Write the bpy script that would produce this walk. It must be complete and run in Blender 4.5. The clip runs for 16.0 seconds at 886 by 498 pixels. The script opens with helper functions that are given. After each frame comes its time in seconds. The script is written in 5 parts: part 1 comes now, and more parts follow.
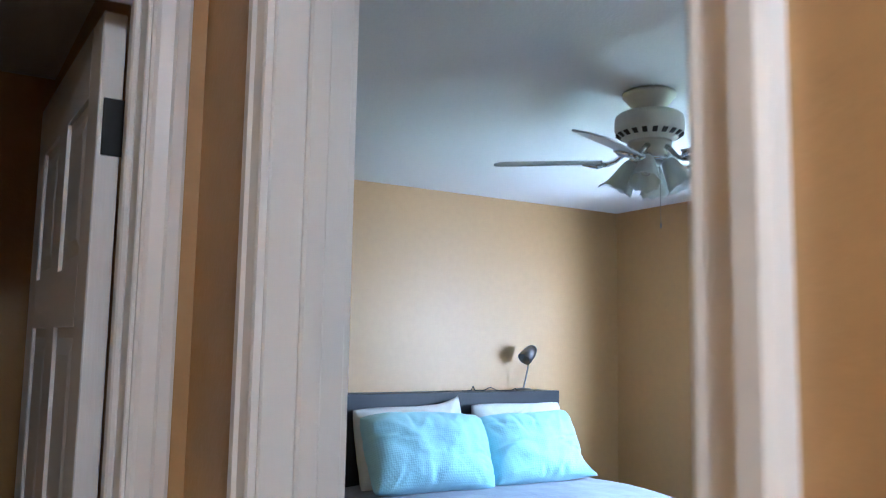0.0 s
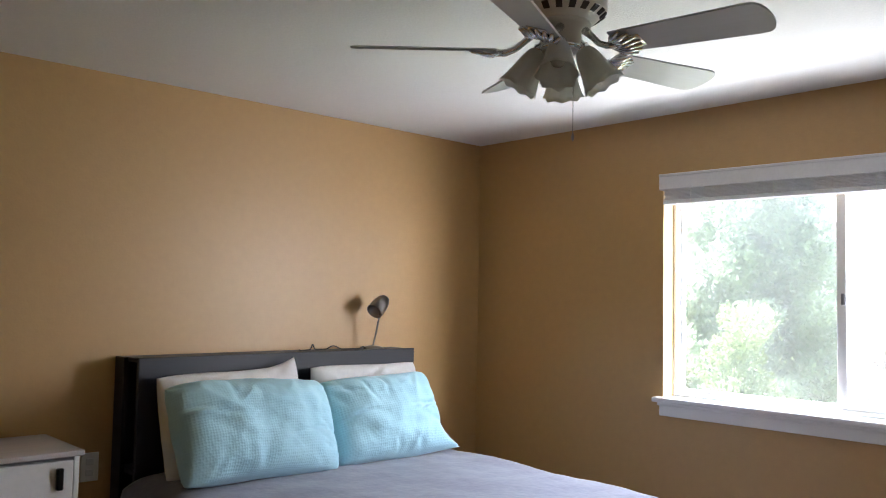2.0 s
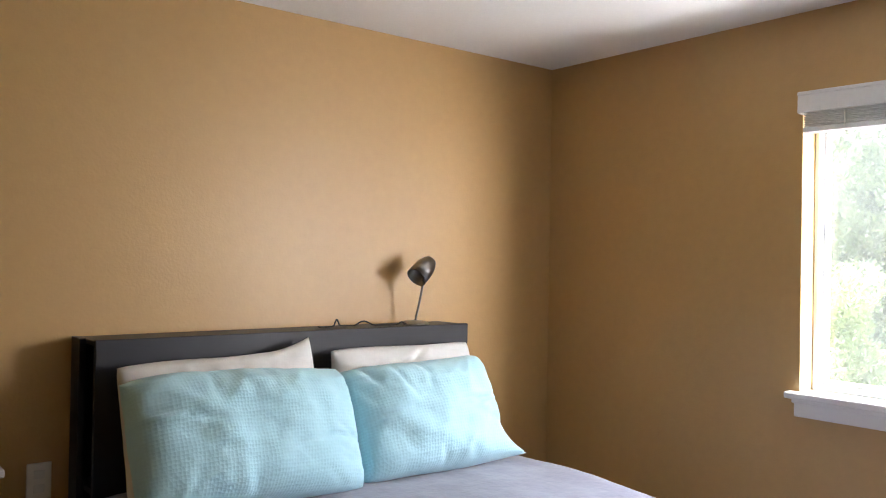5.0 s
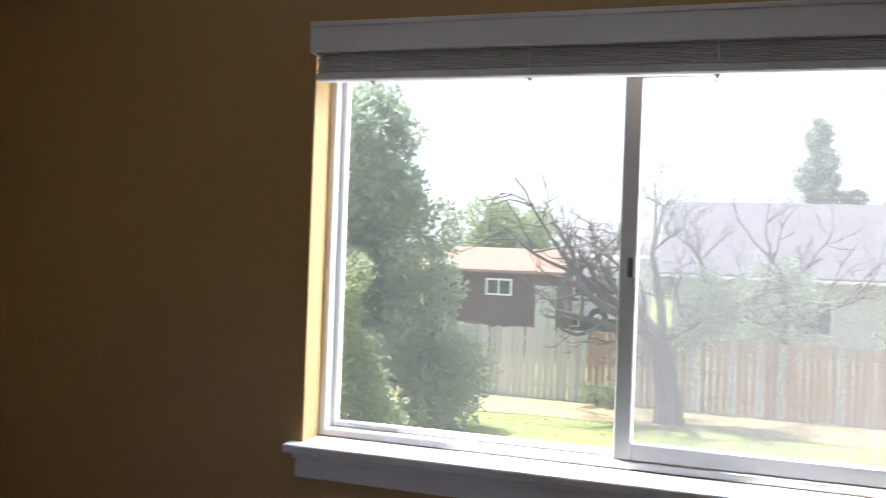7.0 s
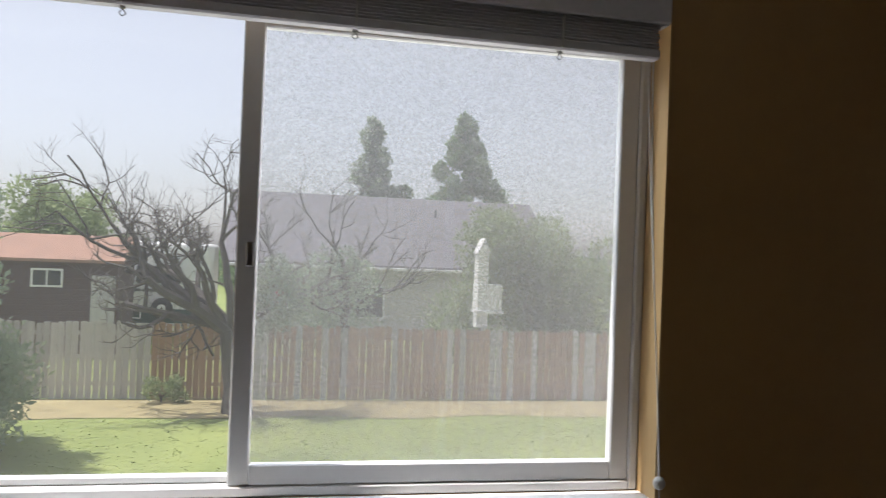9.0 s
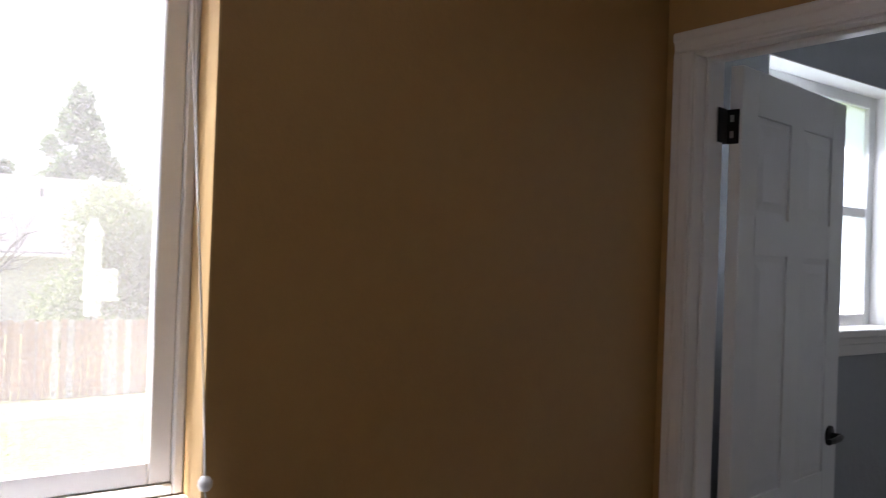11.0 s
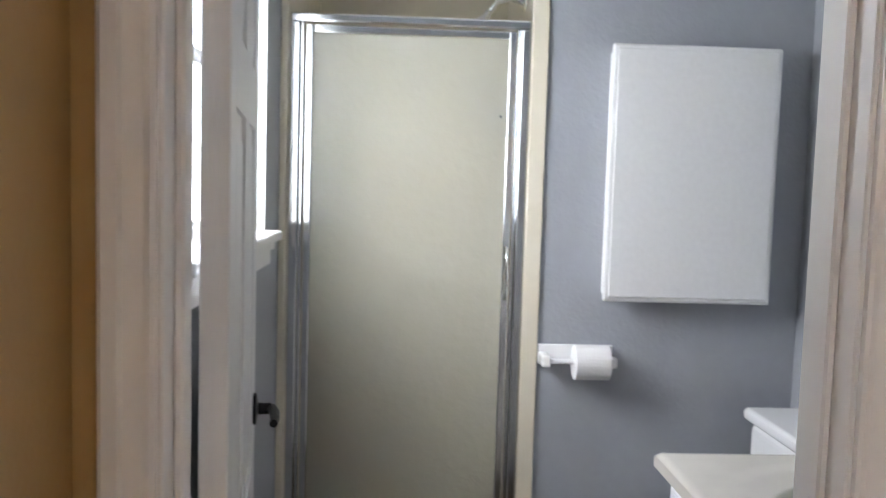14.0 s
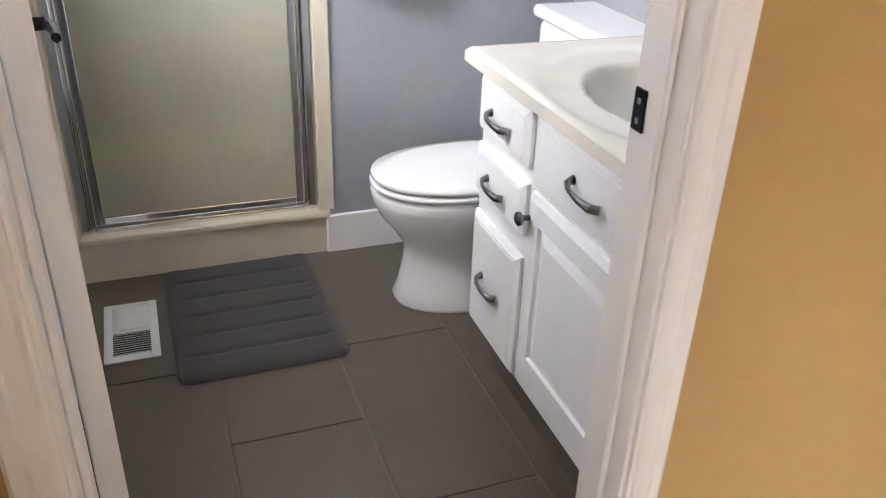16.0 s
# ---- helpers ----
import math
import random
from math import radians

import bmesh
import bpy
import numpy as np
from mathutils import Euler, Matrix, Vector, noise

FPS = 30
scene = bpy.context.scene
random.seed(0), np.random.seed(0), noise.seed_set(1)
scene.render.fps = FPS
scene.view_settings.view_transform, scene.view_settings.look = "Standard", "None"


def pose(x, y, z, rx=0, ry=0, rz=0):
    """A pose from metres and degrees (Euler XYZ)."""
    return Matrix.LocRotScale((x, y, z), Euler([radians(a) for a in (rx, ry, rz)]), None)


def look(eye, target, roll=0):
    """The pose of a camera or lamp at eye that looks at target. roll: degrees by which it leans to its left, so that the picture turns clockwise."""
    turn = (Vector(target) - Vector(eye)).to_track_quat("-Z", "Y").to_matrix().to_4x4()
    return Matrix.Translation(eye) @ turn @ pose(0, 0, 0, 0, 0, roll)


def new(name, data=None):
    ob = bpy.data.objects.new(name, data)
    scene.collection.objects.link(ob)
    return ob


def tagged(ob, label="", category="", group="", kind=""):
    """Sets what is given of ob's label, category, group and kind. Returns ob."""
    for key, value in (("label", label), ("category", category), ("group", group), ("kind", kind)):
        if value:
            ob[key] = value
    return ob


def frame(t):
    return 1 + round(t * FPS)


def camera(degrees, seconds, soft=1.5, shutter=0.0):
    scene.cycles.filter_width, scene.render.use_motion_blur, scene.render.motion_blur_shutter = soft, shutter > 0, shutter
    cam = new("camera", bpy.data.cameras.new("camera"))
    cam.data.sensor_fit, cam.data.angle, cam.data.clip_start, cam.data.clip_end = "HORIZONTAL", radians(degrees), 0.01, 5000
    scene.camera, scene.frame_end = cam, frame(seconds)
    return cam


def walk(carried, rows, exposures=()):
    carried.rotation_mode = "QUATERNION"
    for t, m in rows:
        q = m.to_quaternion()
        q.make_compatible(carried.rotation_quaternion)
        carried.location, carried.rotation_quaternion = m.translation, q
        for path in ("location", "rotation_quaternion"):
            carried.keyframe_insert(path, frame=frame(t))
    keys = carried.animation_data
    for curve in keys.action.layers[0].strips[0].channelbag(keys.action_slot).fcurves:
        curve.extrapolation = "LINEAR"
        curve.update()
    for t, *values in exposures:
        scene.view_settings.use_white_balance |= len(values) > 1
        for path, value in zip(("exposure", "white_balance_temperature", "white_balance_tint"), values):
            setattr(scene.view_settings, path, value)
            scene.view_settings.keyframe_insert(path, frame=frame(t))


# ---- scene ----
cam = camera(56.3, 16.0, soft=1.0, shutter=0.3)
PATH = [
    (0, (-3.968, -4.173, 1.519), (-2.926, -2.481, 1.747), 1.0),
    (0.5, (-3.89, -3.908, 1.518), (-2.836, -2.216, 1.683), 0.9),
    (1, (-3.812, -3.717, 1.509), (-2.657, -2.089, 1.641), 1.1),
    (1.2, (-3.781, -3.671, 1.504), (-2.565, -2.088, 1.631), 1.1),
    (1.5, (-3.676, -3.6, 1.508), (-2.396, -2.069, 1.626), 1.1),
    (2, (-3.529, -3.473, 1.516), (-2.168, -2.012, 1.633), 1.1),
    (2.5, (-3.451, -3.386, 1.535), (-2.073, -1.941, 1.647), 1.1),
    (3, (-3.384, -3.301, 1.531), (-2.025, -1.838, 1.644), 0.8),
    (5.5, (-2.652, -2.683, 1.517), (-1.415, -1.111, 1.52), 1.2),
    (6, (-2.407, -2.573, 1.52), (-0.884, -1.276, 1.52), 1.6),
    (6.5, (-2.182, -2.406, 1.542), (-0.429, -1.442, 1.548), 1.8),
    (7, (-1.934, -2.249, 1.56), (-0.031, -1.633, 1.569), 2.1),
    (7.5, (-1.786, -2.15, 1.578), (0.193, -1.86, 1.592), 2.3),
    (8, (-1.74, -2.077, 1.571), (0.259, -2.065, 1.588), 1.8),
    (8.2, (-1.706, -2.066, 1.566), (0.293, -2.146, 1.584), 1.9),
    (10.5, (-1.465, -2.322, 1.52), (0.279, -3.301, 1.532), 2.1),
    (11, (-1.384, -2.38, 1.503), (0.221, -3.572, 1.52), 2.1),
    (11.5, (-1.257, -2.412, 1.479), (0.18, -3.803, 1.525), 2.0),
    (12, (-1.15, -2.48, 1.48), (0.069, -4.065, 1.517), 2.1),
    (12.5, (-0.967, -2.625, 1.452), (-0.03, -4.392, 1.473), 2.1),
    (13, (-0.721, -2.84, 1.44), (-0.099, -4.74, 1.441), 2.0),
    (13.5, (-0.509, -3.024, 1.458), (-0.209, -5.001, 1.418), 1.9),
    (14, (-0.334, -3.267, 1.444), (-0.428, -5.258, 1.289), 1.7),
    (14.5, (-0.286, -3.427, 1.404), (-0.658, -5.357, 1.032), 1.3),
    (15, (-0.239, -3.487, 1.323), (-0.765, -5.306, 0.678), 1.5),
    (15.5, (-0.224, -3.44, 1.298), (-0.819, -5.139, 0.427), 2.0),
    (16, (-0.225, -3.345, 1.346), (-0.846, -4.989, 0.39), 2.1),
]
EXPOSURES = [
    (0, 3.5, 4300, 6), (0.6, 3.25, 5300, 10), (1.2, 2.95, 5900, 12), (2, 2.7, 5800, 14), (2.5, 2.7, 6100, 15), (3.2, 2.65, 6100, 15),
    (5.5, 3.1, 6200, 15), (6.1, 2.95, 5900, 15), (7, 1.25, 6000, 15), (8.2, 0.2, 6100, 14), (10.3, 0.65, 6400, 19),
    (11, 1.65, 6300, 22), (12, 3.2, 6300, 21), (13, 3.25, 6400, 21), (14, 3.05, 6500, 18), (15, 3.4, 6700, 20), (16, 3.95, 6700, 20)]
walk(cam, [(t, look(eye, target, roll)) for t, eye, target, roll in PATH], EXPOSURES)

# ---- world and light ----
SUN_ELEV, SUN_AZ = 66.0, 76.0          # degrees above the horizon; turned from +x towards +y
world = bpy.data.worlds.new("hazy_sky")
scene.world = world
world.use_nodes = True
wn = world.node_tree.nodes
wl = world.node_tree.links
sky = wn.new("ShaderNodeTexSky")
sky.sky_type = 'NISHITA'
sky.sun_disc = False
sky.sun_elevation = radians(SUN_ELEV)
sky.sun_rotation = radians(90 - SUN_AZ)
sky.dust_density = 1.6
sky.air_density = 1.0
sky.ozone_density = 0.6
bg = wn["Background"]
bg.inputs["Strength"].default_value = 0.145
haze = wn.new("ShaderNodeHueSaturation")
haze.inputs["Saturation"].default_value = 0.35
wl.new(sky.outputs["Color"], haze.inputs["Color"])
wl.new(haze.outputs["Color"], bg.inputs["Color"])

sun_data = bpy.data.lights.new("sun", 'SUN')
sun_data.energy = 5.0
sun_data.angle = radians(0.6)
sun_data.color = (1.0, 0.95, 0.87)
sun = new("sun", sun_data)
sd = Vector((math.cos(radians(SUN_ELEV)) * math.cos(radians(SUN_AZ)), math.cos(radians(SUN_ELEV)) * math.sin(radians(SUN_AZ)), math.sin(radians(SUN_ELEV))))
sun.matrix_world = look(sd * 60, (0, 0, 0))


# sky and sunlit garden at the bedroom window, above and below its opening
def window_lamp(name, place, target, sx, sy, watts, color):
    d = bpy.data.lights.new(name, 'AREA')
    d.shape, d.size, d.size_y, d.energy, d.color = 'RECTANGLE', sx, sy, watts, color
    o = new(name, d)
    o.matrix_world = look(place, target)


window_lamp("window_sky_light", (0.62, -2.15, 2.62), (-1.0, -1.2, 1.2), 1.9, 0.55, 44.0, (0.86, 0.93, 1.0))
window_lamp("window_garden_light", (0.95, -2.15, 0.30), (-1.6, -1.4, 2.0), 2.2, 0.7, 20.0, (1.0, 0.98, 0.92))
window_lamp("window_side_sky_light", (0.60, -3.42, 1.62), (-1.0, -0.3, 1.35), 0.7, 1.3, 22.0, (1.0, 0.97, 0.93))
window_lamp("bath_window_light", (0.40, -5.02, 1.76), (-0.9, -4.85, 0.35), 0.8, 0.8, 4.0, (0.92, 0.96, 1.0))


# ---- materials ----
def mat(name, color, rough=0.6, metal=0.0, var=0.12, big=1.5, fine=60.0, bump=0.0, bump_scale=None, tint=None, spec=0.5, trans=0.0, random_var=0.0, stretch=(1, 1, 1), sheen=0.0):
    m = bpy.data.materials.new(name)
    m.use_nodes = True
    n, l = m.node_tree.nodes, m.node_tree.links
    b = n["Principled BSDF"]
    b.inputs["Roughness"].default_value = rough
    b.inputs["Metallic"].default_value = metal
    b.inputs["Specular IOR Level"].default_value = spec
    b.inputs["Transmission Weight"].default_value = trans
    b.inputs["Sheen Weight"].default_value = sheen
    tc = n.new("ShaderNodeTexCoord")
    mp = n.new("ShaderNodeMapping")
    mp.inputs["Scale"].default_value = stretch
    l.new(tc.outputs["Object"], mp.inputs["Vector"])
    n1 = n.new("ShaderNodeTexNoise")
    n1.inputs["Scale"].default_value = big
    n1.inputs["Detail"].default_value = 4
    n2 = n.new("ShaderNodeTexNoise")
    n2.inputs["Scale"].default_value = fine
    n2.inputs["Detail"].default_value = 6
    l.new(mp.outputs[0], n1.inputs["Vector"])
    l.new(mp.outputs[0], n2.inputs["Vector"])
    add = n.new("ShaderNodeMath")
    add.operation = 'ADD'
    l.new(n1.outputs["Fac"], add.inputs[0])
    l.new(n2.outputs["Fac"], add.inputs[1])
    src = add.outputs[0]
    if random_var:
        oi = n.new("ShaderNodeObjectInfo")
        ma = n.new("ShaderNodeMath")
        ma.operation = 'MULTIPLY_ADD'
        l.new(oi.outputs["Random"], ma.inputs[0])
        ma.inputs[1].default_value = random_var
        l.new(add.outputs[0], ma.inputs[2])
        src = ma.outputs[0]
    ramp = n.new("ShaderNodeMapRange")
    ramp.inputs["From Min"].default_value = 0.6
    ramp.inputs["From Max"].default_value = 1.4 + random_var
    l.new(src, ramp.inputs["Value"])
    mix = n.new("ShaderNodeMix")
    mix.data_type = 'RGBA'
    t = tint or [min(1, c * (1 + var)) for c in color]
    mix.inputs["A"].default_value = (*[c * (1 - var) for c in color], 1)
    mix.inputs["B"].default_value = (*t, 1)
    l.new(ramp.outputs[0], mix.inputs["Factor"])
    l.new(mix.outputs["Result"], b.inputs["Base Color"])
    rr = n.new("ShaderNodeMapRange")
    rr.inputs["To Min"].default_value = max(0.02, rough * 0.85)
    rr.inputs["To Max"].default_value = min(1, rough * 1.15)
    l.new(n1.outputs["Fac"], rr.inputs["Value"])
    l.new(rr.outputs[0], b.inputs["Roughness"])
    if bump:
        n3 = n.new("ShaderNodeTexNoise")
        n3.inputs["Scale"].default_value = bump_scale or fine
        n3.inputs["Detail"].default_value = 3
        l.new(mp.outputs[0], n3.inputs["Vector"])
        bp = n.new("ShaderNodeBump")
        bp.inputs["Strength"].default_value = bump
        bp.inputs["Distance"].default_value = 0.004
        l.new(n3.outputs["Fac"], bp.inputs["Height"])
        l.new(bp.outputs[0], b.inputs["Normal"])
    return m


M_OCHRE = mat("ochre_wall_paint", (0.47, 0.295, 0.115), 0.42, var=0.05, big=0.8, fine=25, bump=0.17, bump_scale=90)
M_GREY = mat("grey_wall_paint", (0.335, 0.35, 0.375), 0.45, var=0.05, big=0.9, fine=25, bump=0.5, bump_scale=60)
M_CEIL = mat("white_ceiling_paint", (0.78, 0.77, 0.75), 0.8, var=0.03, fine=90, bump=0.4, bump_scale=110)
M_TRIM = mat("white_trim_paint", (0.83, 0.81, 0.79), 0.34, var=0.015, big=2, fine=12, bump=0.02, bump_scale=14)
M_DOOR = mat("white_door_paint", (0.80, 0.80, 0.80), 0.38, var=0.02, big=2, fine=120, bump=0.14, bump_scale=140, stretch=(1, 1, 0.12))
M_BLACK = mat("black_hardware", (0.012, 0.012, 0.013), 0.35, metal=0.6, var=0.3)
M_CHROME = mat("chrome", (0.75, 0.76, 0.77), 0.12, metal=1.0, var=0.05)
M_NICKEL = mat("brushed_nickel", (0.32, 0.31, 0.30), 0.3, metal=1.0, var=0.1)
M_STEEL = mat("pewter_handle", (0.21, 0.21, 0.215), 0.28, metal=1.0, var=0.15)
M_STEEL2 = mat("bright_metal_mark", (0.5, 0.5, 0.5), 0.35, metal=1.0, var=0.1)
M_CARPET = mat("beige_carpet", (0.38, 0.33, 0.27), 0.95, var=0.2, big=2, fine=220, bump=0.9, bump_scale=260)
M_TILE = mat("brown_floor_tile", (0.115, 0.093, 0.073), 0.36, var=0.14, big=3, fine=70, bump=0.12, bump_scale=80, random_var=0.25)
M_GROUT = mat("grey_grout", (0.165, 0.15, 0.13), 0.9, var=0.15, fine=120)
M_BEIGE = mat("cream_shower_panel", (0.66, 0.60, 0.48), 0.3, var=0.03, big=1.2, fine=40)
M_CREAM = mat("cultured_marble", (0.74, 0.70, 0.63), 0.16, var=0.05, big=4, fine=12)
M_PORC = mat("white_porcelain", (0.82, 0.82, 0.82), 0.08, var=0.02)
M_HEAD = mat("black_brown_laminate", (0.014, 0.016, 0.023), 0.42, var=0.2, big=2, fine=50, stretch=(0.2, 1, 4), bump=0.05)
M_QUILT = mat("grey_blue_coverlet", (0.165, 0.168, 0.225), 0.85, var=0.22, big=4.5, fine=30, bump=0.5, bump_scale=35, sheen=0.4)
M_WHITECLOTH = mat("white_pillowcase", (0.72, 0.71, 0.70), 0.85, var=0.05, bump=0.3, bump_scale=30)
M_AQUA = mat("aqua_pillowcase", (0.44, 0.71, 0.80), 0.85, var=0.05, big=6, fine=80, bump=0.25, bump_scale=45, sheen=0.2)
def waffle(m, scale):
    """Small woven dots on a cloth."""
    n, l = m.node_tree.nodes, m.node_tree.links
    v = n.new("ShaderNodeTexVoronoi")
    v.inputs["Scale"].default_value = scale
    v.inputs["Randomness"].default_value = 0.25
    tc = n.new("ShaderNodeTexCoord")
    l.new(tc.outputs["Object"], v.inputs["Vector"])
    bp = n.new("ShaderNodeBump")
    bp.inputs["Strength"].default_value = 0.3
    bp.inputs["Distance"].default_value = 0.004
    l.new(v.outputs["Distance"], bp.inputs["Height"])
    for node in n:
        if node.type == 'BUMP' and node != bp:
            l.new(node.outputs[0], bp.inputs["Normal"])
    l.new(bp.outputs[0], n["Principled BSDF"].inputs["Normal"])


waffle(M_AQUA, 95.0)
M_MATT = mat("white_mattress_ticking", (0.7, 0.69, 0.67), 0.9, var=0.06)
M_FAN = mat("cream_fan_enamel", (0.66, 0.64, 0.57), 0.28, var=0.04)
M_BLADE = mat("white_fan_blade", (0.52, 0.52, 0.53), 0.42, var=0.05, big=3, fine=20, stretch=(0.3, 3, 1))
M_VINYL = mat("white_vinyl", (0.77, 0.77, 0.76), 0.35, var=0.03)
M_WOODTRIM = mat("varnished_pine_return", (0.62, 0.42, 0.19), 0.45, var=0.1, fine=14, stretch=(4, 4, 0.6))
M_BLIND = mat("white_blind_slat", (0.66, 0.65, 0.66), 0.5, var=0.05)
M_MATRUG = mat("charcoal_memory_foam", (0.05, 0.046, 0.045), 0.95, var=0.25, big=8, fine=180, bump=0.8, bump_scale=220, sheen=0.2)
M_PAPER = mat("toilet_paper", (0.8, 0.79, 0.78), 0.9, var=0.03, bump=0.3, bump_scale=160)
# dark colour that stands for the shade inside openings
M_DARK = mat("opening_shade", (0.05, 0.045, 0.04), 0.9)
M_CORD = mat("white_cord", (0.7, 0.69, 0.66), 0.7)
M_FENCE = mat("weathered_grey_fence", (0.47, 0.46, 0.45), 0.9, var=0.4, big=1.2, fine=18, stretch=(4, 4, 0.5), bump=0.6, random_var=0.5)
M_FENCE2 = mat("reddish_fence_board", (0.38, 0.25, 0.17), 0.9, var=0.3, big=1.2, fine=18, stretch=(4, 4, 0.5), bump=0.6, random_var=0.5)
M_GRASS = mat("lawn_soil", (0.17, 0.25, 0.055), 0.95, var=0.3, big=0.45, fine=14, tint=(0.29, 0.33, 0.10), bump=0.5, bump_scale=20)
M_BLADEG = mat("lawn_blade", (0.24, 0.34, 0.08), 0.8, var=0.2, big=0.5, fine=8, tint=(0.34, 0.36, 0.12))
M_DRY = mat("dry_straw_grass", (0.30, 0.255, 0.13), 0.95, var=0.3, big=1.5, fine=20)
M_BARK = mat("grey_bark", (0.085, 0.075, 0.068), 0.95, var=0.35, big=5, fine=30, bump=0.9, bump_scale=25)
M_BROWN = mat("brown_shed_siding", (0.075, 0.045, 0.038), 0.8, var=0.2, fine=20)
M_ROOFBR = mat("red_brown_shingles", (0.30, 0.18, 0.13), 0.9, var=0.2, fine=30)
M_ROOFGR = mat("grey_shingles", (0.16, 0.155, 0.17), 0.9, var=0.2, fine=30)
M_SIDING = mat("pale_siding", (0.5, 0.48, 0.45), 0.8, var=0.08)
M_WHITEP = mat("white_outdoor_paint", (0.74, 0.74, 0.73), 0.55, var=0.05)
M_RUBBER = mat("black_rubber", (0.02, 0.02, 0.02), 0.7)
M_GREENBAND = mat("dark_green_band", (0.03, 0.06, 0.05), 0.5)
M_DGLASS = mat("dark_window_glass", (0.03, 0.035, 0.04), 0.1)
M_RED = mat("red_cloth", (0.4, 0.06, 0.05), 0.8)


def leaf_mat(name, color, tint):
    m = mat(name, color, 0.55, var=0.3, big=1.2, fine=6, tint=tint)
    n, l = m.node_tree.nodes, m.node_tree.links
    b = n["Principled BSDF"]
    out = n["Material Output"]
    tr = n.new("ShaderNodeBsdfTranslucent")
    tr.inputs["Color"].default_value = (*[min(1, c * 1.5) for c in tint], 1)
    mx = n.new("ShaderNodeMixShader")
    mx.inputs[0].default_value = 0.5
    l.new(b.outputs[0], mx.inputs[1])
    l.new(tr.outputs[0], mx.inputs[2])
    l.new(mx.outputs[0], out.inputs["Surface"])
    return m


M_LEAF = leaf_mat("grey_green_leaf", (0.165, 0.215, 0.145), (0.33, 0.39, 0.28))
M_LEAF2 = leaf_mat("yellow_green_leaf", (0.15, 0.205, 0.095), (0.26, 0.315, 0.165))
M_LEAF3 = leaf_mat("dark_green_leaf", (0.085, 0.15, 0.07), (0.16, 0.24, 0.11))


def glass_mat(name, rough=0.0, tint=(1, 1, 1), haze=0.0, haze_col=(0.6, 0.6, 0.6), gloss=0.06):
    """Thin pane: clear transmission, weak mirror, patchy haze mixed in for a veiled look."""
    m = bpy.data.materials.new(name)
    m.use_nodes = True
    n, l = m.node_tree.nodes, m.node_tree.links
    n.remove(n["Principled BSDF"])
    tr = n.new("ShaderNodeBsdfTransparent")
    tr.inputs[0].default_value = (*tint, 1)
    gl = n.new("ShaderNodeBsdfGlossy")
    gl.inputs["Roughness"].default_value = rough
    df = n.new("ShaderNodeBsdfDiffuse")
    df.inputs["Color"].default_value = (*haze_col, 1)
    tl = n.new("ShaderNodeBsdfTranslucent")
    tl.inputs["Color"].default_value = (*haze_col, 1)
    dm = n.new("ShaderNodeMixShader")
    dm.inputs[0].default_value = 0.5
    l.new(df.outputs[0], dm.inputs[1])
    l.new(tl.outputs[0], dm.inputs[2])
    m1 = n.new("ShaderNodeMixShader")
    fr = n.new("ShaderNodeFresnel")
    fr.inputs["IOR"].default_value = 1.4
    l.new(fr.outputs[0], m1.inputs[0])
    l.new(tr.outputs[0], m1.inputs[1])
    l.new(gl.outputs[0], m1.inputs[2])
    m2 = n.new("ShaderNodeMixShader")
    if haze:
        tc = n.new("ShaderNodeTexCoord")
        ns = n.new("ShaderNodeTexNoise")
        ns.inputs["Scale"].default_value = 3.0
        ns.inputs["Detail"].default_value = 8
        l.new(tc.outputs["Object"], ns.inputs["Vector"])
        mr = n.new("ShaderNodeMapRange")
        mr.inputs["To Min"].default_value = haze * 0.4
        mr.inputs["To Max"].default_value = haze * 1.6
        l.new(ns.outputs["Fac"], mr.inputs["Value"])
        l.new(mr.outputs[0], m2.inputs[0])
    else:
        m2.inputs[0].default_value = 0.0
    l.new(m1.outputs[0], m2.inputs[1])
    l.new(dm.outputs[0], m2.inputs[2])
    l.new(m2.outputs[0], n["Material Output"].inputs["Surface"])
    return m


M_GLASS = glass_mat("window_glass", haze=0.055)


def screen_mat():
    """Fine insect mesh: mostly open, dusty grey wires that catch the light in streaks."""
    m = glass_mat("insect_screen", haze=0.2, haze_col=(0.25, 0.245, 0.24))
    n, l = m.node_tree.nodes, m.node_tree.links
    for node in list(n):
        if node.type == 'TEX_NOISE':
            node.inputs["Scale"].default_value = 230.0
        if node.type == 'MAP_RANGE':
            node.inputs["From Min"].default_value = 0.38
            node.inputs["From Max"].default_value = 0.62
            node.inputs["To Min"].default_value = 0.14
            node.inputs["To Max"].default_value = 0.36
        if node.type == 'FRESNEL':
            node.inputs["IOR"].default_value = 1.01
    return m


M_SCREEN = screen_mat()


def obscure_mat():
    m = bpy.data.materials.new("obscure_glass")
    m.use_nodes = True
    n, l = m.node_tree.nodes, m.node_tree.links
    b = n["Principled BSDF"]
    b.inputs["Base Color"].default_value = (0.64, 0.625, 0.535, 1)
    b.inputs["Roughness"].default_value = 0.22
    b.inputs["Transmission Weight"].default_value = 0.6
    b.inputs["IOR"].default_value = 1.3
    b.inputs["Coat Weight"].default_value = 0.5
    b.inputs["Coat Roughness"].default_value = 0.12
    tc = n.new("ShaderNodeTexCoord")
    v = n.new("ShaderNodeTexNoise")
    v.inputs["Scale"].default_value = 38
    v.inputs["Detail"].default_value = 2
    l.new(tc.outputs["Object"], v.inputs["Vector"])
    bp = n.new("ShaderNodeBump")
    bp.inputs["Strength"].default_value = 0.28
    bp.inputs["Distance"].default_value = 0.006
    l.new(v.outputs["Fac"], bp.inputs["Height"])
    l.new(bp.outputs[0], b.inputs["Normal"])
    return m


M_OBSCURE = obscure_mat()


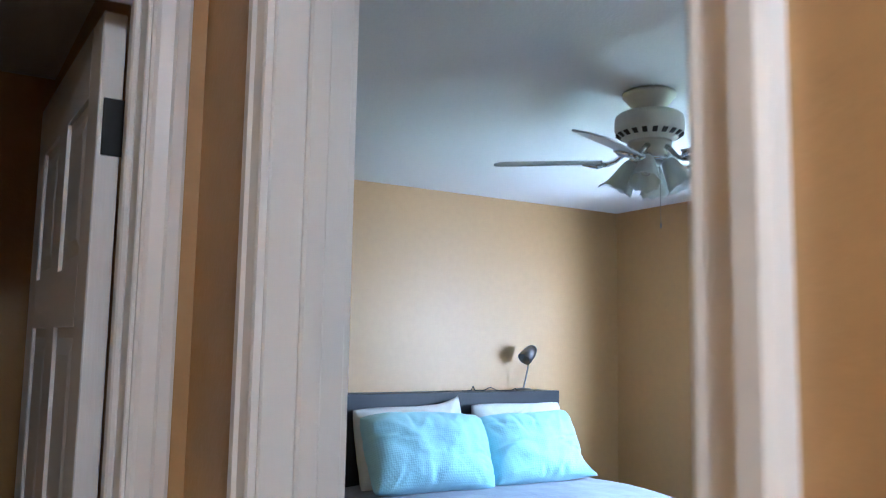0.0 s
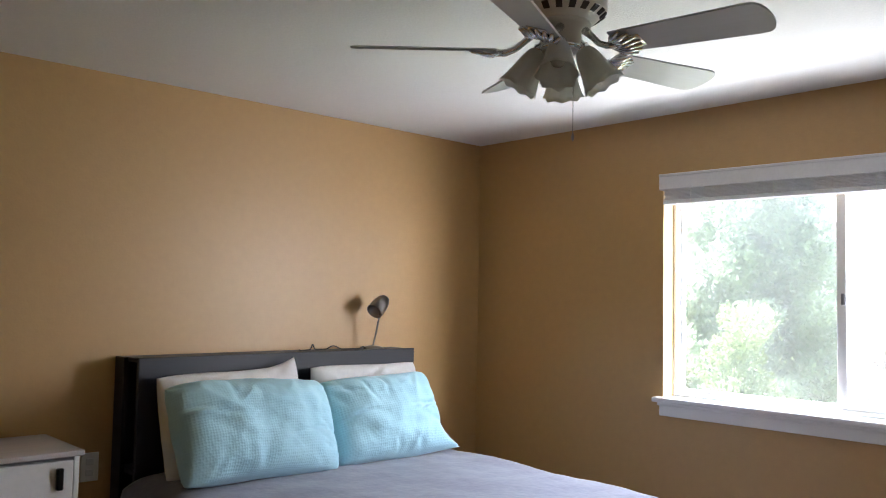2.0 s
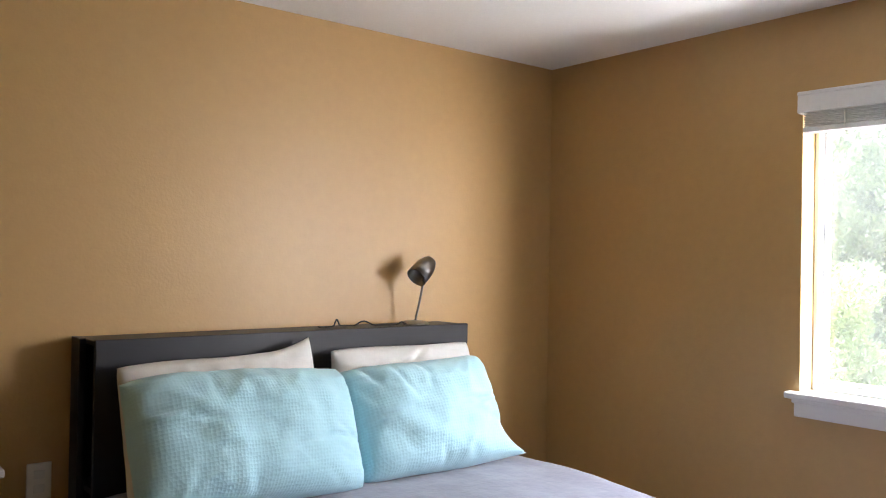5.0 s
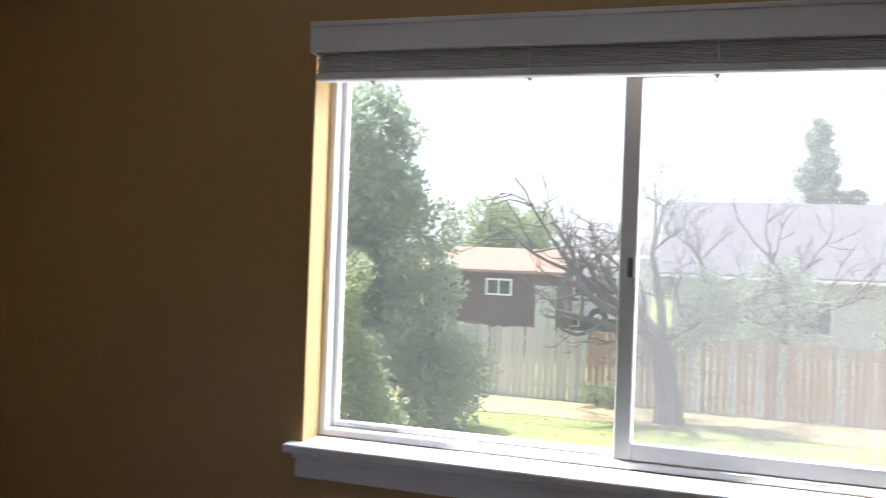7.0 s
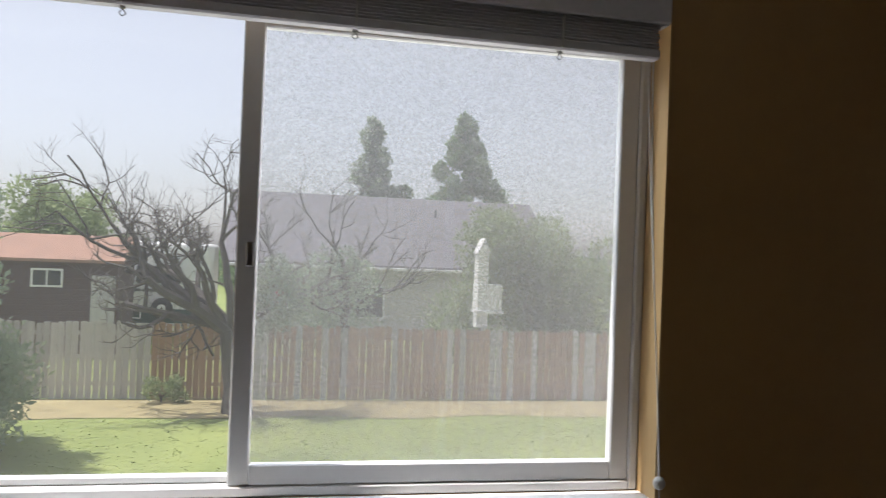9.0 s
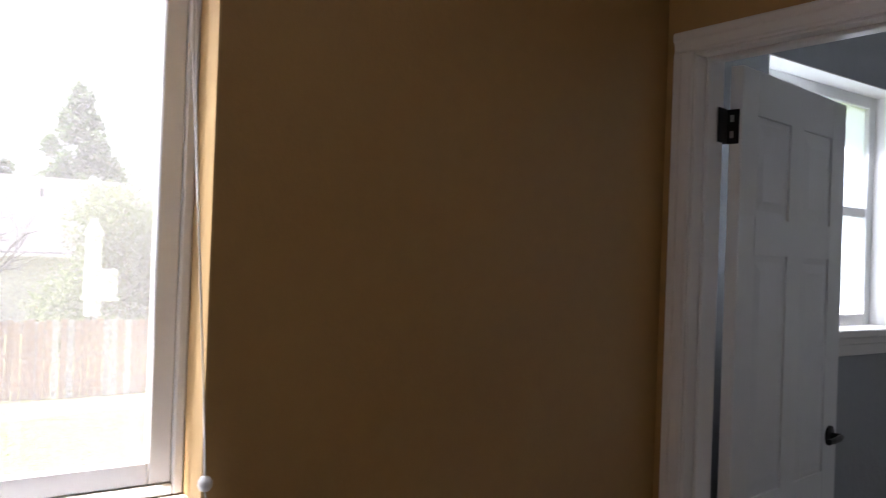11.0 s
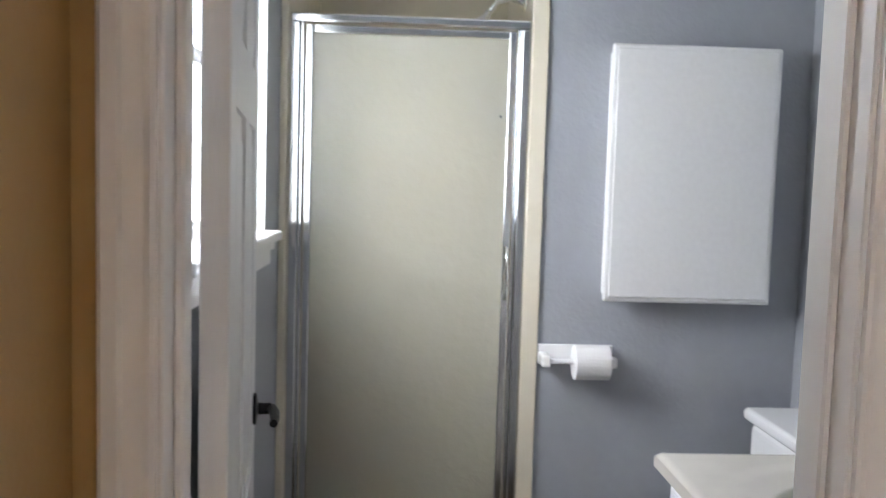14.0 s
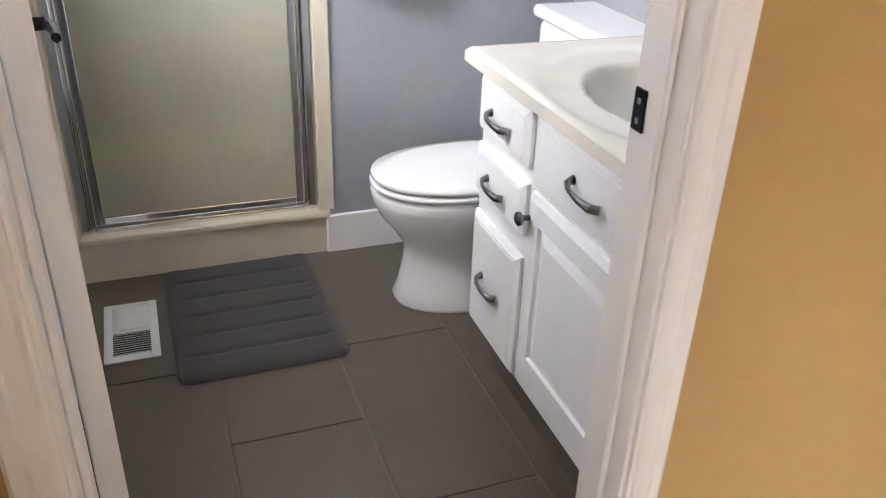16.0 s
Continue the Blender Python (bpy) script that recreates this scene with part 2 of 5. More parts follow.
def frosted_mat(name, color, rough, trans=0.55):
    m = mat(name, color, rough, var=0.04, trans=trans)
    return m


def shade_glass():
    m = bpy.data.materials.new("frosted_window_glass")
    m.use_nodes = True
    n, l = m.node_tree.nodes, m.node_tree.links
    b = n["Principled BSDF"]
    b.inputs["Base Color"].default_value = (0.8, 0.83, 0.85, 1)
    b.inputs["Roughness"].default_value = 0.3
    t = n.new("ShaderNodeBsdfTranslucent")
    t.inputs["Color"].default_value = (0.86, 0.92, 0.97, 1)
    x = n.new("ShaderNodeMixShader")
    x.inputs[0].default_value = 0.85
    l.new(b.outputs[0], x.inputs[1])
    l.new(t.outputs[0], x.inputs[2])
    l.new(x.outputs[0], n["Material Output"].inputs["Surface"])
    return m


M_WFROST = shade_glass()
M_FROST = frosted_mat("frosted_lamp_glass", (0.78, 0.79, 0.74), 0.45)
M_BULB = frosted_mat("bulb_glass", (0.85, 0.85, 0.8), 0.2, 0.3)


# ---- mesh helpers ----
def box(bm, x0, x1, y0, y1, z0, z1, bev=0.0, seg=1):
    g = bmesh.ops.create_cube(bm, size=1.0)
    vs = g["verts"]
    sx, sy, sz = abs(x1 - x0), abs(y1 - y0), abs(z1 - z0)
    for v in vs:
        v.co = Vector(((x0 + x1) / 2 + v.co.x * sx, (y0 + y1) / 2 + v.co.y * sy, (z0 + z1) / 2 + v.co.z * sz))
    if bev:
        es = list({e for v in vs for e in v.link_edges})
        bmesh.ops.bevel(bm, geom=es, offset=min(bev, 0.45 * min(sx, sy, sz)), segments=seg, affect='EDGES', profile=0.5)
    return bm


def lathe(bm, profile, seg=24, m=None):
    """Turn a profile of (radius, z) round the z axis, then place it by m."""
    rings = []
    for r, z in profile:
        ring = []
        for i in range(seg):
            a = 2 * math.pi * i / seg
            p = Vector((r * math.cos(a), r * math.sin(a), z))
            ring.append(bm.verts.new(m @ p if m else p))
        rings.append(ring)
    for a, b in zip(rings, rings[1:]):
        for i in range(seg):
            j = (i + 1) % seg
            bm.faces.new((a[i], a[j], b[j], b[i]))
    for ring, flip in ((rings[0], True), (rings[-1], False)):
        try:
            bm.faces.new(ring[::-1] if flip else ring)
        except ValueError:
            pass
    return bm


def tube(bm, pts, radii, seg=8):
    """A round bar along points, with one radius or a list."""
    pts = [Vector(p) for p in pts]
    if not isinstance(radii, (list, tuple)):
        radii = [radii] * len(pts)
    rings = []
    prev = None
    for i, p in enumerate(pts):
        d = (pts[min(i + 1, len(pts) - 1)] - pts[max(i - 1, 0)]).normalized()
        if prev is None:
            ref = Vector((0, 0, 1)) if abs(d.z) < 0.9 else Vector((1, 0, 0))
            u = d.cross(ref).normalized()
        else:
            u = (prev - d * prev.dot(d)).normalized()
        prev = u
        w = d.cross(u)
        rings.append([bm.verts.new(p + radii[i] * (math.cos(2 * math.pi * k / seg) * u + math.sin(2 * math.pi * k / seg) * w)) for k in range(seg)])
    for a, b in zip(rings, rings[1:]):
        for k in range(seg):
            j = (k + 1) % seg
            bm.faces.new((a[k], a[j], b[j], b[k]))
    bm.faces.new(rings[0][::-1])
    bm.faces.new(rings[-1])
    return bm


def part(name, bm, material, parent=None, label="", smooth=False, m=None):
    me = bpy.data.meshes.new(name)
    bmesh.ops.recalc_face_normals(bm, faces=bm.faces[:])
    bm.to_mesh(me)
    bm.free()
    me.materials.append(material)
    if smooth:
        me.shade_smooth()
    ob = new(name, me)
    if m is not None:
        ob.matrix_basis = m
    if parent is not None:
        ob.parent = parent
    if label:
        ob["label"] = label
    return ob


def nb():
    return bmesh.new()


def bx(*a, **k):
    return box(bmesh.new(), *a, **k)


def thing(name, label, category, group="", at=(0, 0, 0), rz=0.0):
    e = new(name)
    e.empty_display_size = 0.1
    e.matrix_basis = pose(*at, 0, 0, rz)
    return tagged(e, label, category, group)


def struct(name, bm, material, label, category):
    return tagged(part(name, bm, material), label, category, kind="structure")


# ---- plan ----
H = 2.43
XW = -3.55          # room face of the wall with the hall door
XH = -3.65          # its hall face
YD = -4.11          # room face of the bathroom wall
YB = -4.225         # its bathroom face
JL, JR = -3.277, -3.892   # hall door jamb faces
BX0, BX1 = -0.812, -0.092   # bathroom door jamb faces
DH = 2.03
W_Y0, W_Y1, W_Z0, W_Z1 = -2.912, -1.258, 1.055, 2.06
XE = 0.17           # outside face of the window wall
YE = -2.98          # end wall of the hall
BL = 0.04           # bathroom wall face on the window side
BR = -1.55          # bathroom wall behind the vanity
YBB = -5.75         # bathroom back wall
SHY = -6.60         # back of the shower
HX = -4.55          # far hall wall
G = -1.9            # ground outside

# ---- bedroom shell ----
b = nb()
box(b, XW - 0.3, XE, 0, 0.15, -0.3, H)
struct("wall_north", b, M_OCHRE, "ochre painted bedroom wall behind the bed", "wall")
b = nb()
box(b, 0, XE, W_Y1, 0, -0.3, H)
box(b, 0, XE, YD - 0.05, W_Y0, -0.3, H)
box(b, 0, XE, W_Y0, W_Y1, -0.3, W_Z0)
box(b, 0, XE, W_Y0, W_Y1, W_Z1, H)
struct("wall_east", b, M_OCHRE, "ochre painted bedroom wall with a wide window", "wall")
b = nb()
box(b, XH, XW, JL + 0.018, 0, 0, H)
box(b, XH, XW, YD, JR - 0.018, 0, H)
box(b, XH, XW, JR - 0.018, JL + 0.018, DH + 0.02, H)
struct("wall_west", b, M_OCHRE, "ochre painted wall between hall and bedroom", "wall")
b = nb()
box(b, XW - 0.12, BX0 - 0.018, YB + 0.006, YD, 0, H)
box(b, BX1 + 0.018, -0.001, YB + 0.006, YD, 0, H)
box(b, BX0 - 0.018, BX1 + 0.018, YB + 0.006, YD, DH + 0.02, H)
struct("wall_south", b, M_OCHRE, "ochre painted bedroom wall with the bathroom door", "wall")
struct("floor", bx(HX - 0.1, 0, -6.2, 0, -0.12, 0), M_CARPET, "beige carpet floor of bedroom and hall", "floor")
b = nb()
box(b, HX - 0.15, XE, -7.0, 0.15, H, H + 0.12)
struct("ceiling", b, M_CEIL, "white textured flat ceiling", "ceiling")
b = nb()
box(b, XW, 0, -0.012, 0, 0, 0.085, 0.004)
box(b, -0.012, 0, YD, -0.012, 0, 0.085, 0.004)
struct("baseboard", b, M_TRIM, "white painted baseboard along the bedroom walls", "baseboard")

# ---- hall shell ----
b = nb()
LX1, LX0 = -3.735, -4.43      # door jamb faces in the hall's end wall
box(b, LX1 + 0.018, XH, YE, YE + 0.11, 0, H)
box(b, HX, LX0 - 0.018, YE, YE + 0.11, 0, H)
box(b, LX0 - 0.018, LX1 + 0.018, YE, YE + 0.11, DH + 0.02, H)
struct("wall_hall_end", b, M_OCHRE, "ochre painted end wall of the hall", "wall")
struct("wall_hall_west", bx(HX - 0.1, HX, -6.2, -0.9, 0, H), M_OCHRE, "ochre painted far wall of the hall", "wall")
struct("wall_hall_south", bx(HX, XH - 0.0, -6.3, -6.2, 0, H), M_OCHRE, "ochre painted wall closing the hall", "wall")
struct("wall_hall_east", bx(XH, XW, -6.3, YB + 0.0, 0, H), M_OCHRE, "ochre painted hall wall", "wall")
struct("wall_side_room", bx(HX, XH - 0.0, -1.0, -0.9, 0, H), M_OCHRE, "ochre painted wall of the side room", "wall")

# ---- bathroom shell ----
BW_Y0, BW_Y1, BW_Z0, BW_Z1 = -5.49, -4.63, 1.304, 2.148
b = nb()
box(b, BL, XE + 0.05, BW_Y1, YD - 0.05, -0.3, H)
box(b, BL, XE + 0.05, -6.7, BW_Y0, -0.3, H)
box(b, BL, XE + 0.05, BW_Y0, BW_Y1, -0.3, BW_Z0)
box(b, BL, XE + 0.05, BW_Y0, BW_Y1, BW_Z1, H)
struct("wall_bath_east", b, M_GREY, "grey painted bathroom wall with a small window", "wall")
struct("wall_bath_west", bx(BR - 0.1, BR, -6.7, YB, 0, H), M_GREY, "grey painted bathroom wall behind the vanity", "wall")
b = nb()
box(b, BR, -0.735, YBB - 0.95, YBB, 0, H)
struct("wall_bath_south", b, M_GREY, "grey painted bathroom wall behind the toilet", "wall")
b = nb()
box(b, BR, BX0 - 0.018, YB, YB + 0.006, 0, H)
box(b, BX1 + 0.018, BL, YB, YB + 0.006, 0, H)
box(b, BX0 - 0.018, BX1 + 0.018, YB, YB + 0.006, DH + 0.02, H)
struct("wall_bath_north", b, M_GREY, "grey painted bathroom side of the door wall", "wall")
bath_floor = struct("floor_bath", bx(BR, BL, SHY - 0.1, YD - 0.06, -0.1, 0.002), M_GROUT, "brown rectangular floor tiles with pale grout", "floor")
b = nb()
box(b, BR, -0.72, YBB, YBB + 0.013, 0, 0.14, 0.004)
struct("baseboard_bath", b, M_TRIM, "white bathroom baseboard", "baseboard")


# ---- door frames and doors ----
def casing_profile(bm, w, d, length, m):
    """Moulded casing strip: w wide (x), d deep (y), along z; placed by m."""
    prof = [(0, 0), (w, 0), (w, d * 0.75), (w * 0.9, d), (w * 0.62, d), (w * 0.55, d * 0.72), (w * 0.2, d * 0.55), (w * 0.08, d * 0.62), (0, d * 0.5)]
    a = [bm.verts.new(m @ Vector((x, y, 0))) for x, y in prof]
    c = [bm.verts.new(m @ Vector((x, y, length))) for x, y in prof]
    k = len(prof)
    for i in range(k):
        j = (i + 1) % k
        bm.faces.new((a[i], a[j], c[j], c[i]))
    bm.faces.new(a[::-1])
    bm.faces.new(c)


def basis(o, x, y, z):
    mm = Matrix.Identity(4)
    for i, v in enumerate((x, y, z)):
        mm.col[i][:3] = v
    mm.col[3][:3] = o
    return mm


def door_frame(name, label, along, a0, a1, n0, n1, cw=0.058, sides=(1, 1), wide=None):
    """Frame round an opening from a0 to a1 along axis 'along', in a wall from n0 to n1 on the other axis."""
    def P(a, n, z):
        return Vector((a, n, z)) if along == 'x' else Vector((n, a, z))
    root = tagged(new(name), label, "door frame", kind="structure")
    def bar(nm, aa, ab, na, nbb, za, zb, bev=0.002):
        p, q = P(aa, na, za), P(ab, nbb, zb)
        part(nm, bx(min(p.x, q.x), max(p.x, q.x), min(p.y, q.y), max(p.y, q.y), za, zb, bev), M_TRIM, root)
    bar("jamb", a0 - 0.018, a0, n0, n1, 0, DH)
    bar("jamb", a1, a1 + 0.018, n0, n1, 0, DH)
    bar("head_jamb", a0 - 0.018, a1 + 0.018, n0, n1, DH, DH + 0.018)
    s = 0.011
    nm = n0 + (n1 - n0) * 0.40
    nq = n0 + (n1 - n0) * 0.68
    bar("stop", a0, a0 + s, nm, nq, 0, DH - s, 0.003)
    bar("stop", a1 - s, a1, nm, nq, 0, DH - s, 0.003)
    bar("head_stop", a0, a1, nm, nq, DH - s, DH, 0.003)
    for side, on in ((n0, sides[0]), (n1, sides[1])):
        if not on:
            continue
        out = -1 if side == n0 else 1
        r = 0.006
        for edge, sgn in ((a0 - r, -1), (a1 + r, 1)):
            w = cw
            bm = nb()
            m = basis(P(edge, side, 0), P(sgn, 0, 0), P(0, out, 0), Vector((0, 0, 1)))
            casing_profile(bm, w, 0.017, DH + r, m)
            part("casing", bm, M_TRIM, root)
        bm = nb()
        m = basis(P(a0 - r - cw, side, DH + r), Vector((0, 0, 1)), P(0, out, 0), P(1, 0, 0))
        casing_profile(bm, cw, 0.017, a1 - a0 + 2 * r + 2 * cw, m)
        part("head_casing", bm, M_TRIM, root)
    return root


f1 = door_frame("door_frame_1", "white painted frame of the bedroom doorway", 'y', JR, JL, XH, XW, cw=0.05)
f2 = door_frame("door_frame_2", "white painted frame of the bathroom doorway", 'x', BX0, BX1, YB, YD, cw=0.056)
f3 = door_frame("door_frame_3", "white painted frame of the side room doorway", 'x', LX0, LX1, YE, YE + 0.11, cw=0.054)
part("strike_plate", bx(BX0 - 0.0005, BX0 + 0.003, YB + 0.004, YB + 0.030, 0.978, 1.034, 0.001), M_BLACK, f2, "black strike plate")
# two small lighter marks on the plate, drawn as bright metal
for za in (0.988, 1.014):
    part("strike_mark", bx(BX0 + 0.003, BX0 + 0.0042, YB + 0.014, YB + 0.021, za, za + 0.008, 0.0005), M_STEEL2, f2, "small bright mark on the strike plate")
part("strike_plate", bx(XW - 0.03, XW - 0.005, JL - 0.002, JL + 0.001, 0.96, 1.03, 0.001), M_NICKEL, f1, "brass strike plate")


def six_panel_door(name, label, w, hinge, turn, flip, hinge_zs, knob_mat, knob=True, slots=True):
    """Leaf hinged on the z axis at hinge, spanning +x, thickness t to +y (or -y), turned by degrees."""
    t = 0.035
    root = thing(name, label, "door", at=hinge, rz=turn)
    s = -1 if flip else 1
    y0, y1 = (s * 0.008, s * (t + 0.008))
    g0 = 0.014
    hh = DH - 0.012
    st, mid = 0.105, 0.09
    pw = (w - 2 * st - mid) / 2
    rows = [(0.20, 0.74), (0.88, 1.53), (1.63, 1.90)]
    bm = nb()
    ya, yb = min(y0, y1), max(y0, y1)
    box(bm, g0, st, ya, yb, 0.01, hh, 0.002)
    box(bm, w - st, w - 0.002, ya, yb, 0.01, hh, 0.002)
    zs = [0.01] + [z for r in rows for z in r] + [hh]
    for i in range(0, len(zs), 2):
        box(bm, st, w - st, ya, yb, zs[i], zs[i + 1])
    for za, zb in rows:
        box(bm, st + pw, st + pw + mid, ya, yb, za, zb)
    part("leaf", bm, M_DOOR, root)
    for za, zb in rows:
        for xa in (st, st + pw + mid):
            bm = nb()
            box(bm, xa, xa + pw, ya + 0.007, yb - 0.007, za, zb)
            for yy, o in ((ya + 0.007, -1), (yb - 0.007, 1)):
                # raised field with sloped edges
                i0, i1 = 0.018, 0.045
                outer = [(xa + i0, za + i0), (xa + pw - i0, za + i0), (xa + pw - i0, zb - i0), (xa + i0, zb - i0)]
                inner = [(xa + i1, za + i1), (xa + pw - i1, za + i1), (xa + pw - i1, zb - i1), (xa + i1, zb - i1)]
                vo = [bm.verts.new((x, yy, z)) for x, z in outer]
                vi = [bm.verts.new((x, yy + o * 0.005, z)) for x, z in inner]
                for k in range(4):
                    j = (k + 1) % 4
                    bm.faces.new((vo[k], vo[j], vi[j], vi[k]))
                bm.faces.new(vi)
            part("panel", bm, M_DOOR, root)
    for z in hinge_zs:
        bm = nb()
        lathe(bm, [(0.0068, z - 0.046), (0.0068, z - 0.016), (0.0062, z - 0.015), (0.0068, z - 0.014), (0.0068, z + 0.014), (0.0062, z + 0.015), (0.0068, z + 0.016), (0.0068, z + 0.046)], 12)
        box(bm, g0 - 0.003, g0 + 0.0005, min(0, s * 0.036), max(0, s * 0.036), z - 0.045, z + 0.045, 0.001)
        box(bm, -0.040, -0.002, min(s * 0.004, s * 0.0065), max(s * 0.004, s * 0.0065), z - 0.045, z + 0.045, 0.001)
        hg = part("hinge", bm, M_BLACK, root, "black butt hinge")
        # two lighter rectangles on the hinge leaf, drawn as raised bright metal
        for dz in (-0.021, 0.021) if slots else ():
            part("hinge_mark", bx(g0 - 0.0042, g0 - 0.0028, min(s * 0.012, s * 0.022), max(s * 0.012, s * 0.022), z + dz - 0.009, z + dz + 0.009, 0.0006), M_STEEL2, hg, "small bright rectangle on the hinge leaf")
    if knob:
        for o, yy in ((1, yb), (-1, ya)):
            bm = nb()
            m = Matrix.Translation((w - 0.062, yy, 0.985)) @ Matrix.Rotation(radians(-90 * o), 4, 'X')
            lathe(bm, [(0.0, 0.0), (0.031, 0.0), (0.031, 0.006), (0.012, 0.010), (0.011, 0.030), (0.012, 0.034)], 20, m)
            tube(bm, [m @ Vector((0, 0, 0.036)), m @ Vector((-0.03, 0, 0.042)), m @ Vector((-0.075, 0.0, 0.044)), m @ Vector((-0.105, 0.0, 0.042))], [0.010, 0.010, 0.009, 0.008], 10)
            part("door_handle", bm, knob_mat, root, "black lever handle")
    return root


six_panel_door("bath_door", "white six-panel bathroom door standing open", 0.715, (BX1 + 0.005, YB - 0.012, 0.006), -82.5, True, (0.25, 1.86), M_BLACK)
six_panel_door("side_room_door", "white six-panel door standing open beside the hall", 0.72, (LX1 + 0.005, YE + 0.122, 0.006), 91.0, False, (0.25, 1.835), M_BLACK, slots=False)

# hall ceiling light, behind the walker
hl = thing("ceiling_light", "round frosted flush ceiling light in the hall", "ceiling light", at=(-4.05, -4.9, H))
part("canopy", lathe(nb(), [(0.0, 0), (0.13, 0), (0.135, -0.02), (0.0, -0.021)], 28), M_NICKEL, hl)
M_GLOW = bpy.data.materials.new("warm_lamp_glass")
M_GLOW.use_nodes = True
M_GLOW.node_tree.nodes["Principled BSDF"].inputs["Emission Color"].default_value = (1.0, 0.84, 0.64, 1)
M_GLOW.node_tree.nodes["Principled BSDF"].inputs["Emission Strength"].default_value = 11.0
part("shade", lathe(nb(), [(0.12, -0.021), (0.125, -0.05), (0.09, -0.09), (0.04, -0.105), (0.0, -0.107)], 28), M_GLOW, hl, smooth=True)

# ---- bedroom window ----
win = tagged(new("window_1"), "white vinyl sliding window with pine returns and a deep white sill", "window", kind="structure")
xf0, xf1 = 0.085, 0.15
fy0, fy1, fz0, fz1 = W_Y0 + 0.004, W_Y1 - 0.004, W_Z0 + 0.004, W_Z1 - 0.002


def ring(x0, x1, y0, y1, z0, z1, w, bev=0.003, wb=None):
    bm = nb()
    wb = wb or w
    box(bm, x0, x1, y0, y0 + w, z0, z1, bev)
    box(bm, x0, x1, y1 - w, y1, z0, z1, bev)
    box(bm, x0, x1, y0 + w, y1 - w, z0, z0 + wb, bev)
    box(bm, x0, x1, y0 + w, y1 - w, z1 - wb, z1, bev)
    return bm


part("window_frame", ring(xf0, xf1, fy0, fy1, fz0, fz1, 0.02), M_VINYL, win)
YM = -2.07
part("sash", ring(0.118, 0.142, YM - 0.012, fy1 - 0.02, fz0 + 0.02, fz1 - 0.02, 0.016), M_VINYL, win)
part("sash", ring(0.092, 0.118, fy0 + 0.02, YM + 0.03, fz0 + 0.02, fz1 - 0.02, 0.042), M_VINYL, win, "sliding sash with wide stiles")
lt = nb()
box(lt, 0.083, 0.092, YM - 0.006, YM + 0.010, 1.515, 1.565, 0.003)
part("latch", lt, M_STEEL, win, "grey sash latch")
g1 = part("pane", bx(0.128, 0.131, YM + 0.004, fy1 - 0.036, fz0 + 0.036, fz1 - 0.036), M_GLASS, win)
g2 = part("pane", bx(0.103, 0.106, fy0 + 0.062, YM - 0.012, fz0 + 0.062, fz1 - 0.062), M_GLASS, win)
scr = part("insect_screen", bx(0.146, 0.147, fy0 + 0.02, YM + 0.02, fz0 + 0.02, fz1 - 0.02), M_SCREEN, win, "grey insect screen over the sliding half")
for g in (g1, g2, scr):
    g.visible_shadow = False
# pine-coloured returns
for ya, yb in ((W_Y0, W_Y0 + 0.004), (W_Y1 - 0.004, W_Y1)):
    part("side_return", bx(-0.002, 0.085, ya, yb, W_Z0, W_Z1), M_WOODTRIM, win, "yellow pine side return")
bm = nb()
box(bm, -0.045, 0.085, W_Y0 - 0.035, W_Y1 + 0.035, W_Z0 - 0.020, W_Z0 + 0.004, 0.006, 2)
part("window_sill", bm, M_TRIM, win, "deep white sill")
bm = nb()
box(bm, -0.018, 0, W_Y0 - 0.01, W_Y1 + 0.01, W_Z0 - 0.085, W_Z0 - 0.020, 0.005, 2)
box(bm, -0.026, 0, W_Y0 - 0.015, W_Y1 + 0.015, W_Z0 - 0.036, W_Z0 - 0.0205, 0.004, 2)
part("apron", bm, M_TRIM, win, "moulded white apron under the sill")

# blind pulled up under its valance
bl = thing("window_blind", "white horizontal blind pulled up under a valance", "blind", at=(0, 0, 0))
VY0, VY1 = -2.875, -1.275
bm = nb()
box(bm, -0.052, -0.040, VY0 - 0.01, VY1 + 0.01, 2.032, 2.108, 0.003)
box(bm, -0.056, -0.040, VY0 - 0.01, VY1 + 0.01, 2.094, 2.108, 0.003)
box(bm, -0.040, -0.001, VY0 - 0.01, VY0 + 0.0, 2.032, 2.108)
box(bm, -0.040, -0.001, VY1 - 0.0, VY1 + 0.01, 2.032, 2.108)
part("valance", bm, M_BLIND, bl)
part("head_rail", bx(-0.038, -0.004, VY0 + 0.004, VY1 - 0.004, 2.056, 2.100, 0.002), M_BLIND, bl)
for i in range(11):
    z = 1.986 + i * 0.0062
    part("slat", bx(-0.036 + 0.001 * (i % 2), -0.006, VY0 + 0.006 + 0.002 * ((i * 7) % 3), VY1 - 0.006, z, z + 0.0034, 0.001), M_BLIND, bl)
part("bottom_rail", bx(-0.037, -0.005, VY0 + 0.004, VY1 - 0.004, 1.962, 1.984, 0.004), M_BLIND, bl)
for yy in (-1.43, -1.83, -2.25, -2.66):
    bm = nb()
    lathe(bm, [(0.0, -0.004), (0.006, -0.003), (0.006, 0.0), (0, 0.001)], 10, Matrix.Translation((-0.021, yy, 1.961)))
    tube(bm, [(-0.021, yy, 1.958), (-0.021, yy + 0.006, 1.949), (-0.021, yy, 1.944), (-0.021, yy - 0.006, 1.949), (-0.021, yy, 1.958)], 0.0012, 5)
    part("cord_button", bm, M_NICKEL, bl)
    part("ladder_tape", bx(-0.0395, -0.037, yy - 0.002, yy + 0.002, 1.965, 2.03), M_CORD, bl)
bm = nb()
